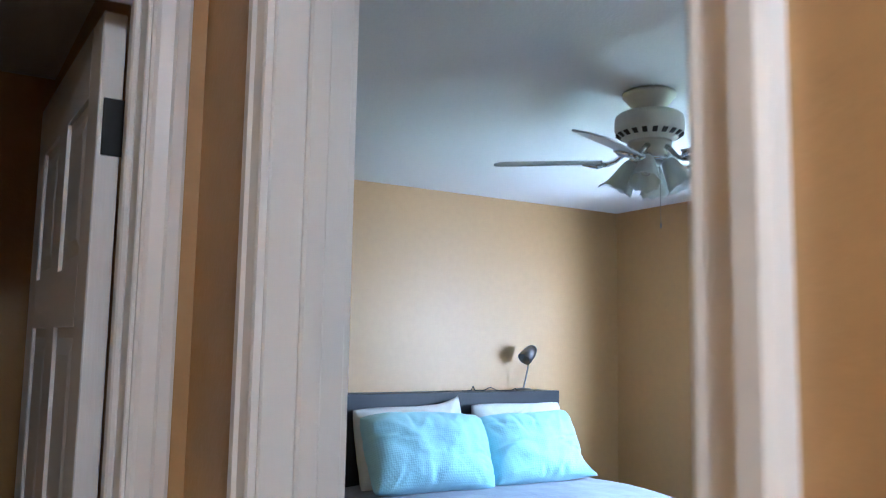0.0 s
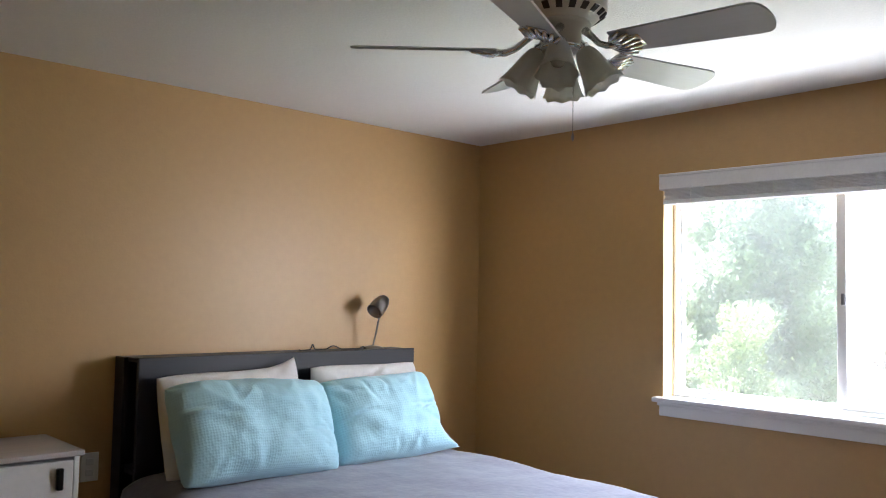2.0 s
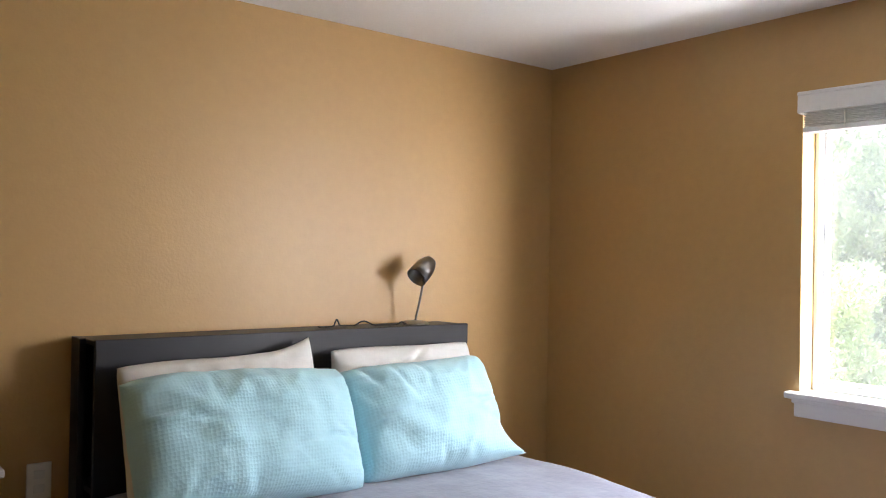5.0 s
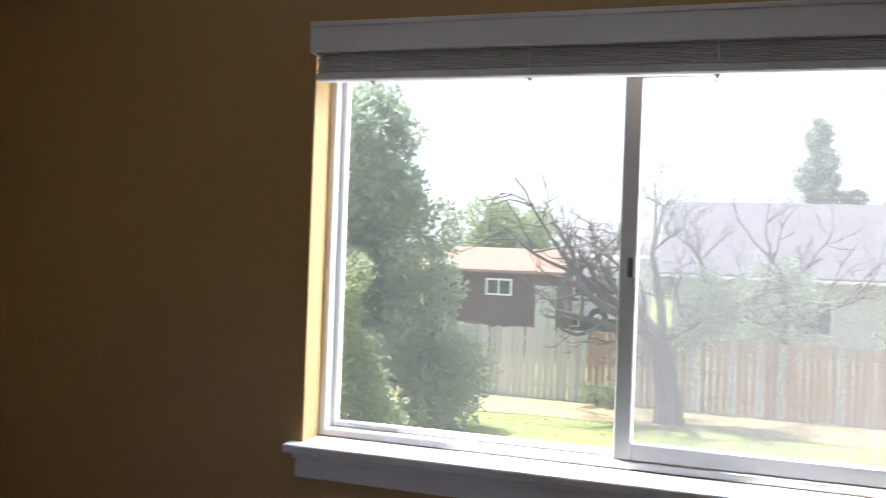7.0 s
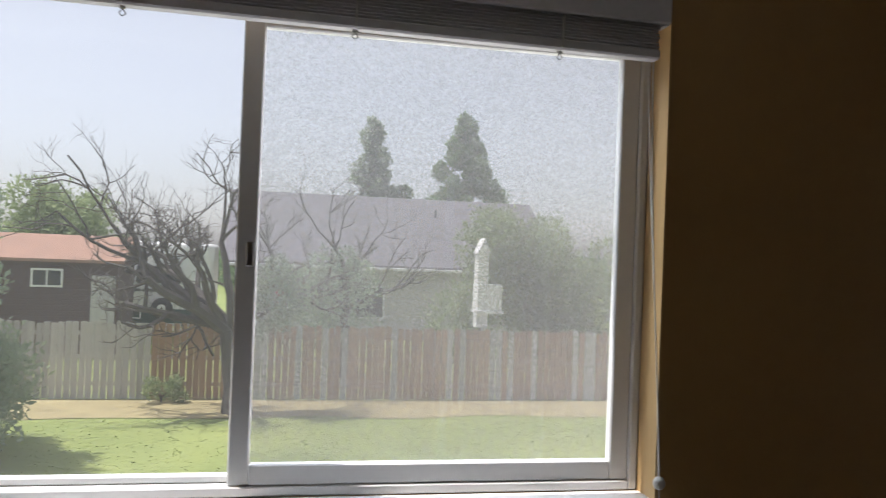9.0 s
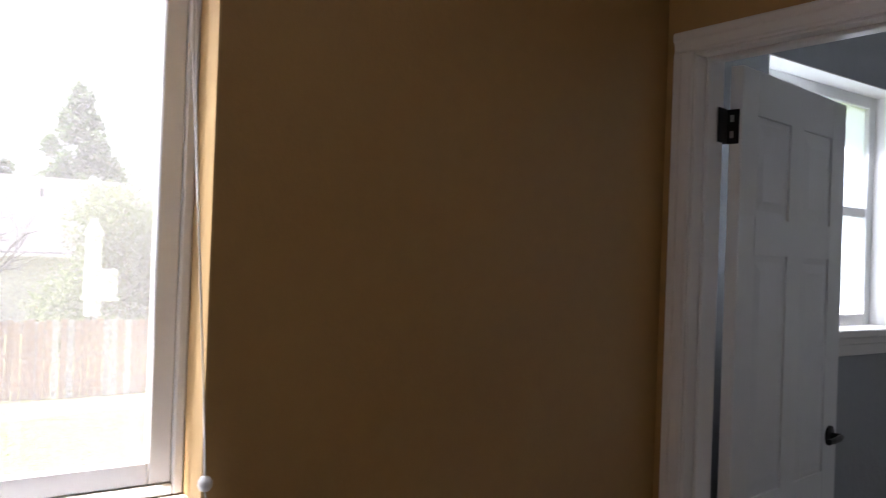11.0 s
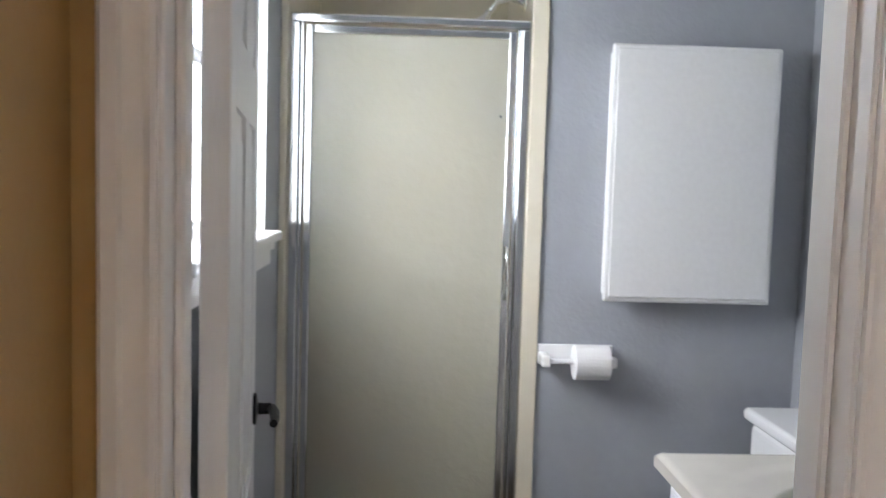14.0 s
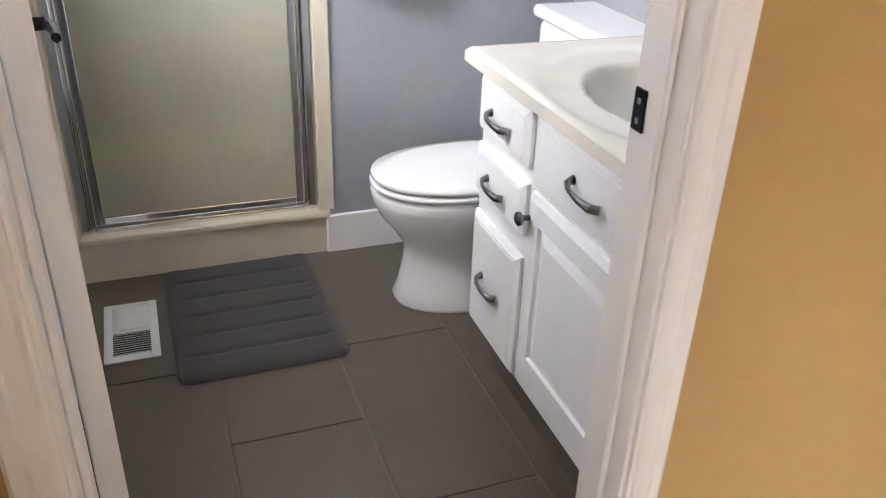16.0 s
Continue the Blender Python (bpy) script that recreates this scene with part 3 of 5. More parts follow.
for dx, ph in ((0.0, 0.0), (0.004, 0.7)):
    pts = []
    for i in range(25):
        s = i / 24
        pts.append((-0.022 + dx, -2.862 - 0.055 * s + 0.012 * math.sin(3.1 * s + ph) * (1 - s), 1.97 - 0.862 * s))
    tube(bm, pts, 0.0014, 5)
tube(bm, [(-0.02, -2.917, 1.09), (-0.02, -2.925, 1.03), (-0.022, -2.93, 0.96)], 0.0013, 5)
part("pull_cord", bm, M_CORD, bl, "thin white pull cord")
part("cord_ball", lathe(nb(), [(0, -0.014), (0.008, -0.012), (0.0125, -0.004), (0.0125, 0.004), (0.008, 0.011), (0, 0.014)], 14, Matrix.Translation((-0.02, -2.918, 1.096))), M_CORD, bl, "white cord ball", smooth=True)

bl.matrix_basis = Matrix.Translation((0, -1.285, 2.053)) @ Matrix.Rotation(radians(0.6), 4, 'X') @ Matrix.Translation((0, 1.285, -2.03))

# ---- bathroom window ----
bw = tagged(new("window_2"), "white framed bathroom window with a moulded sill", "window", kind="structure")
part("window_frame", ring(0.135, 0.175, BW_Y0, BW_Y1, BW_Z0, BW_Z1, 0.045), M_VINYL, bw)
part("meeting_rail", bx(0.14, 0.17, BW_Y0 + 0.045, BW_Y1 - 0.045, 1.70, 1.735, 0.003), M_VINYL, bw)
bp_ = part("pane", bx(0.153, 0.157, BW_Y0 + 0.045, BW_Y1 - 0.045, BW_Z0 + 0.045, BW_Z1 - 0.045), M_WFROST, bw)
bp_.visible_shadow = False
for ya, yb in ((BW_Y0, BW_Y0 + 0.004), (BW_Y1 - 0.004, BW_Y1)):
    part("side_return", bx(BL - 0.002, 0.135, ya, yb, BW_Z0, BW_Z1), M_TRIM, bw)
part("head_return", bx(BL - 0.002, 0.135, BW_Y0 + 0.004, BW_Y1 - 0.004, BW_Z1 - 0.004, BW_Z1), M_TRIM, bw)
part("window_sill", bx(BL - 0.045, 0.135, BW_Y0 - 0.03, BW_Y1 + 0.03, BW_Z0 - 0.022, BW_Z0 + 0.004, 0.006, 2), M_TRIM, bw)
bm = nb()
box(bm, BL - 0.028, BL, BW_Y0 - 0.01, BW_Y1 + 0.01, BW_Z0 - 0.045, BW_Z0 - 0.022, 0.004, 2)
box(bm, BL - 0.018, BL, BW_Y0 - 0.005, BW_Y1 + 0.005, BW_Z0 - 0.085, BW_Z0 - 0.045, 0.004, 2)
part("apron", bm, M_TRIM, bw)

# ---- ceiling fan ----
def ceiling_fan():
    cx, cy = -1.824, -2.089
    fan = thing("ceiling_fan", "white five-blade ceiling fan with four frosted tulip lights", "ceiling fan", at=(cx, cy, H - 0.011))
    fan.scale = (0.92, 0.92, 0.92)
    part("canopy", lathe(nb(), [(0, 0.012), (0.098, 0.012), (0.104, 0.006), (0.104, -0.004), (0.096, -0.012), (0.082, -0.030), (0.064, -0.048), (0.052, -0.058), (0.052, -0.070), (0, -0.070)], 36), M_FAN, fan, smooth=True)
    part("motor_housing", lathe(nb(), [(0.0, -0.0695), (0.095, -0.0695), (0.118, -0.076), (0.130, -0.086), (0.134, -0.098), (0.134, -0.138), (0.129, -0.152), (0.106, -0.172), (0.085, -0.185), (0, -0.185)], 40), M_FAN, fan, smooth=True)
    # slots are solid dark boxes, their inner shade put into the colour
    for i in range(20):
        a = 2 * math.pi * i / 20
        bm = bx(-0.0035, 0.0035, -0.009, 0.009, -0.012, 0.012)
        part("vent_slot", bm, M_DARK, fan, m=Matrix.Rotation(a, 4, 'Z') @ Matrix.Translation((0.1185, 0, -0.161)) @ Matrix.Rotation(radians(58), 4, 'Y'))
    part("switch_housing", lathe(nb(), [(0.085, -0.184), (0.085, -0.20), (0.062, -0.206), (0.058, -0.25), (0.06, -0.262), (0.04, -0.275), (0, -0.277)], 32), M_FAN, fan, smooth=True)
    part("trim_ring", lathe(nb(), [(0.058, -0.249), (0.064, -0.253), (0.064, -0.260), (0.058, -0.264), (0.0, -0.265)], 32), M_CHROME, fan, smooth=True)
    zb = -0.262
    for k in range(5):
        a = radians(-11 + 72 * k - (3 if k == 4 else 0))
        r = Matrix.Translation((0, 0, zb)) @ Matrix.Rotation(radians(3.0), 4, Vector((0.94, -0.34, 0))) @ Matrix.Rotation(a, 4, 'Z') @ Matrix.Rotation(radians(-16), 4, 'X')
        # blade outline, rounded end
        bm = nb()
        out = []
        for i in range(9):
            s = i / 8
            out.append((0.185 + 0.375 * s, 0.052 + 0.016 * s))
        for i in range(1, 12):
            t = math.pi / 2 - math.pi * i / 12
            out.append((0.56 + 0.055 * max(0.0, math.cos(t)) ** 0.6, 0.068 * math.sin(t)))
        for i in range(9):
            s = 1 - i / 8
            out.append((0.185 + 0.375 * s, -0.052 - 0.016 * s))
        top = [bm.verts.new((x, y, 0.003)) for x, y in out]
        bot = [bm.verts.new((x, y, -0.003)) for x, y in out]
        bm.faces.new(top)
        bm.faces.new(bot[::-1])
        for i in range(len(out)):
            j = (i + 1) % len(out)
            bm.faces.new((top[i], bot[i], bot[j], top[j]))
        blade = part("blade", bm, M_BLADE, fan, m=r)
        # scrolled shell-shaped iron
        bm = nb()
        tube(bm, [(0.07, 0, 0.055), (0.10, 0, 0.03), (0.13, 0, 0.004), (0.16, 0, -0.008), (0.19, 0, -0.008)], [0.012, 0.010, 0.009, 0.010, 0.012], 8)
        for j in range(-3, 4):
            t = radians(17 * j)
            tube(bm, [(0.165, 0, -0.008), (0.165 + 0.05 * math.cos(t), 0.045 * math.sin(t) * 1.2, -0.012), (0.165 + 0.095 * math.cos(t), 0.075 * math.sin(t), -0.006)], [0.006, 0.010, 0.005], 6)
        box(bm, 0.18, 0.265, -0.028, 0.028, -0.006, -0.003)
        part("blade_iron", bm, M_CHROME, fan, "polished shell-shaped blade iron", smooth=True, m=r)
    for k in range(4):
        a = radians(35 + 90 * k)
        base = Matrix.Rotation(a, 4, 'Z') @ Matrix.Translation((0.055, 0, -0.245)) @ Matrix.Rotation(radians(180 - 30), 4, 'Y')
        bm = nb()
        tube(bm, [base @ Vector((0.0, 0, -0.03)), base @ Vector((0, 0, 0.0)), base @ Vector((0, 0, 0.02))], [0.008, 0.014, 0.020], 12)
        lathe(bm, [(0.012, 0.0), (0.021, 0.006), (0.021, 0.022), (0.014, 0.024)], 16, base)
        part("light_arm", bm, M_CHROME, fan, "chrome lamp holder", smooth=True)
        bm = nb()
        seg = 32
        prof = [(0.021, 0.020), (0.028, 0.032), (0.035, 0.056), (0.042, 0.090), (0.051, 0.124), (0.057, 0.140)]
        rings = []
        for q, (rr, z) in enumerate(prof):
            fl = (q / (len(prof) - 1)) ** 3
            rings.append([bm.verts.new(base @ Vector(((rr + 0.004 * fl * math.cos(8 * 2 * math.pi * i / seg)) * math.cos(2 * math.pi * i / seg), (rr + 0.004 * fl * math.cos(8 * 2 * math.pi * i / seg)) * math.sin(2 * math.pi * i / seg), z + 0.003 * fl * math.cos(8 * 2 * math.pi * i / seg)))) for i in range(seg)])
        for p, q in zip(rings, rings[1:]):
            for i in range(seg):
                j = (i + 1) % seg
                bm.faces.new((p[i], p[j], q[j], q[i]))
        sh = part("shade", bm, M_FROST, fan, "frosted ruffled tulip glass shade", smooth=True)
        so = sh.modifiers.new("thick", 'SOLIDIFY')
        so.thickness = 0.0025
        part("bulb", lathe(nb(), [(0, 0.02), (0.010, 0.022), (0.011, 0.04), (0.021, 0.062), (0.024, 0.078), (0.018, 0.094), (0, 0.101)], 16, base), M_BULB, fan, smooth=True)
    bm = nb()
    tube(bm, [(0.036, -0.014, -0.25), (0.040, -0.015, -0.33), (0.040, -0.015, -0.50)], 0.0011, 5)
    lathe(bm, [(0, -0.532), (0.004, -0.528), (0.0045, -0.518), (0.002, -0.508), (0, -0.507)], 8, Matrix.Translation((0.040, -0.015, 0.01)))
    part("pull_chain", bm, M_NICKEL, fan, "thin pull chain")


ceiling_fan()


# ---- bed ----
def cushion(name, material, label, w, h, t, m, seed, corner=0.03, category="pillow", group="pillows on the bed", rumple=0.012, flap=None, full=0.52, folds=9):
    """A filled pillow: w wide (x), h tall (z), t thick (y), with pinched corners and creases, one top-level mesh."""
    bm = nb()
    nx, nz = 72, 54
    rnd = random.Random(seed)
    off = Vector((rnd.uniform(0, 50), rnd.uniform(0, 50), rnd.uniform(0, 50)))
    creases = []
    for k in range(folds):
        a = rnd.uniform(0, 6.28)
        start = Vector((math.copysign(min(1, abs(1.3 * math.cos(a))), math.cos(a)), math.copysign(min(1, abs(1.3 * math.sin(a))), math.sin(a))))
        way = (Vector((rnd.uniform(-0.5, 0.5), rnd.uniform(-0.4, 0.4))) - start).normalized()
        creases.append((start, way, rnd.uniform(0.35, 0.9), rnd.uniform(0.035, 0.07), rnd.uniform(0.5, 1.0) * (1 if k % 3 else -0.8), rnd.uniform(-0.5, 0.5)))
    grids = []
    for side in (1, -1):
        g = []
        for i in range(nx + 1):
            row = []
            for j in range(nz + 1):
                u, v = 2 * i / nx - 1, 2 * j / nz - 1
                e = (1 - abs(u) ** 2.6) * (1 - abs(v) ** 2.6)
                d = max(0.0, e) ** full
                # sides draw in between the corners
                rc = (abs(u) * abs(v)) ** 5
                px = u * w / 2 * (1 - 0.025 * (1 - v * v) - 0.03 * rc)
                pz = v * h / 2 * (1 - 0.035 * (1 - u * u) - 0.05 * rc)
                p = Vector((px, side * t / 2 * d, pz))
                q = Vector((px * 5, pz * 5, side * 3)) + off
                fold = noise.noise(q) * rumple + noise.noise(q * 2.7) * rumple * 0.6 + noise.ridged_multi_fractal(q * 1.1, 1.0, 2.0, 3, 1.0, 2.0) * rumple * 0.4
                for start, way, reach, wide, deep, bend in creases:
                    r = Vector((u, v)) - start
                    along = r.dot(way)
                    if 0 < along < reach:
                        across = r.x * way.y - r.y * way.x + bend * along * along
                        fade = math.sin(math.pi * (along / reach) ** 0.6)
                        fold -= 0.013 * deep * fade * math.exp(-(across / wide) ** 2)
                p.y += side * fold * (0.25 + d)
                p.z += noise.noise(q * 0.6 + Vector((9, 0, 0))) * 0.012
                if flap:
                    near = max(0.0, 1 - math.hypot(u - flap[0], v - flap[1]) / 0.5) ** 2
                    p.x += flap[2] * near
                    p.z += flap[3] * near
                row.append(p)
            g.append(row)
        grids.append(g)
    vs = []
    for s, g in enumerate(grids):
        vv = []
        for i in range(nx + 1):
            row = []
            for j in range(nz + 1):
                if s == 1 and (i in (0, nx) or j in (0, nz)):
                    row.append(vs[0][i][j])
                else:
                    row.append(bm.verts.new(g[i][j]))
            vv.append(row)
        vs.append(vv)
    for s in (0, 1):
        for i in range(nx):
            for j in range(nz):
                bm.faces.new((vs[s][i][j], vs[s][i + 1][j], vs[s][i + 1][j + 1], vs[s][i][j + 1]))
    ob = part(name, bm, material, smooth=True, m=m)
    return tagged(ob, label, category, group)


HB0, HB1, HBY, HBZ = -2.135, -0.671, -0.20, 1.25
bed = thing("bed", "queen bed with a tall black-brown storage headboard", "bed", at=(-1.38, -1.2, 0))
inv = Matrix.Translation((1.38, 1.2, 0))


def bedpart(name, bm, material, label="", smooth=False):
    bm.transform(inv)
    return part(name, bm, material, bed, label, smooth)


bedpart("headboard", bx(HB0, HB1, HBY, HBY + 0.022, 0.02, HBZ, 0.002), M_HEAD, "tall black-brown headboard panel")
bedpart("headboard_back", bx(HB0, HB1, -0.016, -0.006, 0.02, HBZ - 0.004), M_HEAD)
bedpart("headboard_end", bx(HB0 - 0.02, HB0 + 0.0, HBY + 0.10, -0.008, 0.02, HBZ - 0.002, 0.002), M_HEAD)
bedpart("headboard_end", bx(HB1 - 0.02, HB1, HBY + 0.0225, -0.0165, 0.02, HBZ - 0.012, 0.002), M_HEAD)
bedpart("headboard_top", bx(HB0 + 0.001, HB1 - 0.001, HBY + 0.023, -0.017, HBZ - 0.02, HBZ - 0.004, 0.002), M_HEAD, "narrow black shelf top")
for z in (0.42, 0.78):
    bedpart("headboard_shelf", bx(HB0 + 0.002, HB0 + 0.30, HBY + 0.023, -0.017, z, z + 0.018), M_HEAD)
for xa in (HB0 + 0.005, HB1 - 0.03):
    bedpart("side_rail", bx(xa, xa + 0.025, -1.90, HBY - 0.001, 0.10, 0.36, 0.003), M_HEAD)
bedpart("footboard", bx(HB0 + 0.005, HB1 - 0.005, -1.925, -1.901, 0.10, 0.38, 0.003), M_HEAD)
for xa in (HB0 + 0.03, HB1 - 0.09):
    for ya in (-1.88, -0.35):
        bedpart("leg", bx(xa, xa + 0.06, ya, ya + 0.06, 0.0, 0.12, 0.003), M_HEAD)
bedpart("box_base", bx(HB0 + 0.035, HB1 - 0.035, -1.89, HBY - 0.005, 0.12, 0.46, 0.02, 2), M_MATT)
mat_ob = tagged(part("mattress", bx(HB0 + 0.0, HB1 + 0.01, -1.88, HBY - 0.006, 0.462, 0.712, 0.05, 3), M_MATT, smooth=False), "white mattress on the bed base", "mattress")


def coverlet():
    bm = nb()
    nx, ny = 90, 110
    x0, x1, y0, y1 = HB0 - 0.05, HB1 + 0.065, -1.93, HBY - 0.03
    hang = 0.36
    rows = []
    for i in range(nx + 1):
        row = []
        s = i / nx * (x1 - x0 + 2 * hang) - hang
        for j in range(ny + 1):
            q = j / ny * (y1 - y0 + hang) - hang
            x = min(max(s, 0), x1 - x0) + x0
            y = max(q, 0) + y0
            dx = -min(s, 0) + max(s - (x1 - x0), 0)
            dy = -min(q, 0)
            d = math.hypot(dx, dy)
            # rounded shoulder, then hanging
            def shoulder(e):
                r = 0.07
                e = max(0.0, e)
                return r * (1 - math.exp(-e / r))
            z = 0.794 - 0.03 * (1 - (y - y0) / (y1 - y0))
            edge = min(x - x0, x1 - x, y - y0)
            z -= 0.045 * math.exp(-edge / 0.05)
            z -= max(0, d - 0.02)
            nq = Vector((x * 3.1, y * 3.1, d * 2))
            amp = 0.010 + 0.02 * min(1, d * 5)
            w = noise.noise(nq) * amp + noise.noise(nq * 3) * amp * 0.4
            outx = (shoulder(dx) * 0.5 + w) * (1 if s > (x1 - x0) else -1 if s < 0 else 0)
            outy = -(shoulder(dy) * 0.5 + w) * (1 if dy > 0 else 0)
            if d == 0:
                z += w * 1.1
            row.append(bm.verts.new((x + outx, y + outy, z)))
        rows.append(row)
    for i in range(nx):
        for j in range(ny):
            bm.faces.new((rows[i][j], rows[i + 1][j], rows[i + 1][j + 1], rows[i][j + 1]))
    ob = part("coverlet", bm, M_QUILT, smooth=True)
    so = ob.modifiers.new("thick", 'SOLIDIFY')
    so.thickness = 0.012
    tagged(ob, "grey-blue plush coverlet spread over the bed", "bedspread")


coverlet()
cushion("pillow", M_WHITECLOTH, "white pillow leaning against the headboard", 0.67, 0.43, 0.20, pose(-1.765, -0.325, 0.985, -14, -1.5, 2), 3, rumple=0.016, flap=(1, 1, 0.01, 0.045))
cushion("pillow", M_WHITECLOTH, "white pillow leaning behind the aqua one", 0.62, 0.42, 0.18, pose(-1.05, -0.32, 0.99, -14, -1, -2), 5, rumple=0.016)
cushion("pillow", M_AQUA, "aqua patterned pillow, plump, leaning on the white one", 0.74, 0.42, 0.28, pose(-1.78, -0.525, 0.977, -27, 3, 5), 11, rumple=0.021, full=0.46, flap=(-1, 1, -0.015, -0.03), folds=20)
cushion("pillow", M_AQUA, "aqua patterned pillow with a loose corner", 0.59, 0.40, 0.27, pose(-1.115, -0.50, 0.967, -26, -2, -3), 17, rumple=0.021, full=0.46, flap=(1, -1, 0.11, -0.005), folds=18)


# ---- desk lamp on the headboard ----
def desk_lamp():
    bxx, byy = -0.87, -0.105
    lamp = thing("desk_lamp", "small brushed-metal gooseneck lamp on the headboard", "desk lamp", at=(bxx, byy, HBZ - 0.004))
    part("base", lathe(nb(), [(0, 0), (0.055, 0), (0.056, 0.006), (0.045, 0.013), (0.012, 0.018), (0, 0.018)], 28), M_NICKEL, lamp, smooth=True)
    pts = []
    for i in range(14):
        s = i / 13
        pts.append((0.008 * math.sin(s * 3.1) + 0.012 * s, -0.035 * s * s, 0.015 + 0.165 * s))
    part("gooseneck", tube(nb(), pts, 0.005, 10), M_NICKEL, lamp, smooth=True)
    aim = Vector((-0.75, -0.15, -0.6)).to_track_quat('Z', 'Y').to_matrix().to_4x4()
    bm = nb()
    lathe(bm, [(0.0, -0.068), (0.014, -0.066), (0.026, -0.056), (0.035, -0.036), (0.041, -0.01), (0.044, 0.05), (0.041, 0.05), (0.038, -0.008), (0.0, -0.04)], 28, Matrix.Translation((0.012, -0.03, 0.222)) @ aim)
    tube(bm, [(0.012, -0.034, 0.176), (0.012, -0.032, 0.19)], [0.008, 0.006], 10)
    part("shade", bm, M_NICKEL, lamp, "bullet-shaped metal shade tipped down", smooth=True)


desk_lamp()
bm = nb()
pts = []
for i in range(60):
    s = i / 59
    pts.append((-0.92 - 0.42 * s + 0.02 * math.sin(9 * s), -0.11 - 0.03 * math.sin(7 * s), HBZ + 0.002 + 0.022 * max(0, math.sin(6.5 * s * math.pi - 1.2)) ** 2 * (0.3 + s)))
tube(bm, pts, 0.0032, 6)
tagged(part("power_cord", bm, M_RUBBER, smooth=True), "black lamp cord lying looped on the headboard", "cord")

# ---- white chest beside the bed ----
def chest():
    x1, x0, yf, zt = -2.43, -3.10, -0.42, 0.952
    c = thing("chest_of_drawers", "white chest of drawers with a greyish top beside the bed", "chest of drawers", at=((x0 + x1) / 2, -0.23, 0))
    mi = Matrix.Translation((-(x0 + x1) / 2, 0.23, 0))
    def p(nm, bm, mt, lb=""):
        bm.transform(mi)
        return part(nm, bm, mt, c, lb)
    p("top", bx(x0 - 0.012, x1 + 0.012, yf - 0.015, -0.014, zt - 0.02, zt, 0.003), M_GREYTOP, "pale grey wood-grain top")
    p("side", bx(x0, x0 + 0.018, yf, -0.015, 0, zt - 0.021, 0.001), M_WHITEP)
    p("side", bx(x1 - 0.018, x1, yf, -0.015, 0, zt - 0.021, 0.001), M_WHITEP)
    p("back", bx(x0 + 0.019, x1 - 0.019, -0.028, -0.016, 0.03, zt - 0.021), M_WHITEP)
    for i in range(4):
        za = 0.06 + i * 0.217
        d = p("drawer", bx(x0 + 0.021, x1 - 0.021, yf - 0.004, -0.04, za, za + 0.208, 0.003), M_WHITEP)
        for xh in (x0 + 0.13, x1 - 0.07):
            h = nb()
            box(h, xh - 0.011, xh + 0.011, yf - 0.024, yf - 0.004, za + 0.11, za + 0.185, 0.003)
            h.transform(mi)
            part("handle", h, M_BLACK, d, "short black handle")


M_GREYTOP = mat("pale_grey_woodgrain", (0.52, 0.49, 0.47), 0.5, var=0.15, big=3, fine=25, stretch=(0.4, 5, 1))
chest()

# wall socket low behind the bed end
so_ = thing("wall_socket", "white wall socket plate beside the headboard", "socket", at=(-2.24, 0, 0.80))
part("plate", bx(-0.036, 0.036, -0.006, 0, -0.058, 0.058, 0.003, 2), M_TRIM, so_)
for z in (-0.022, 0.022):
    part("outlet", bx(-0.016, 0.016, -0.0085, -0.0061, z - 0.013, z + 0.013, 0.002), M_WHITEP, so_)


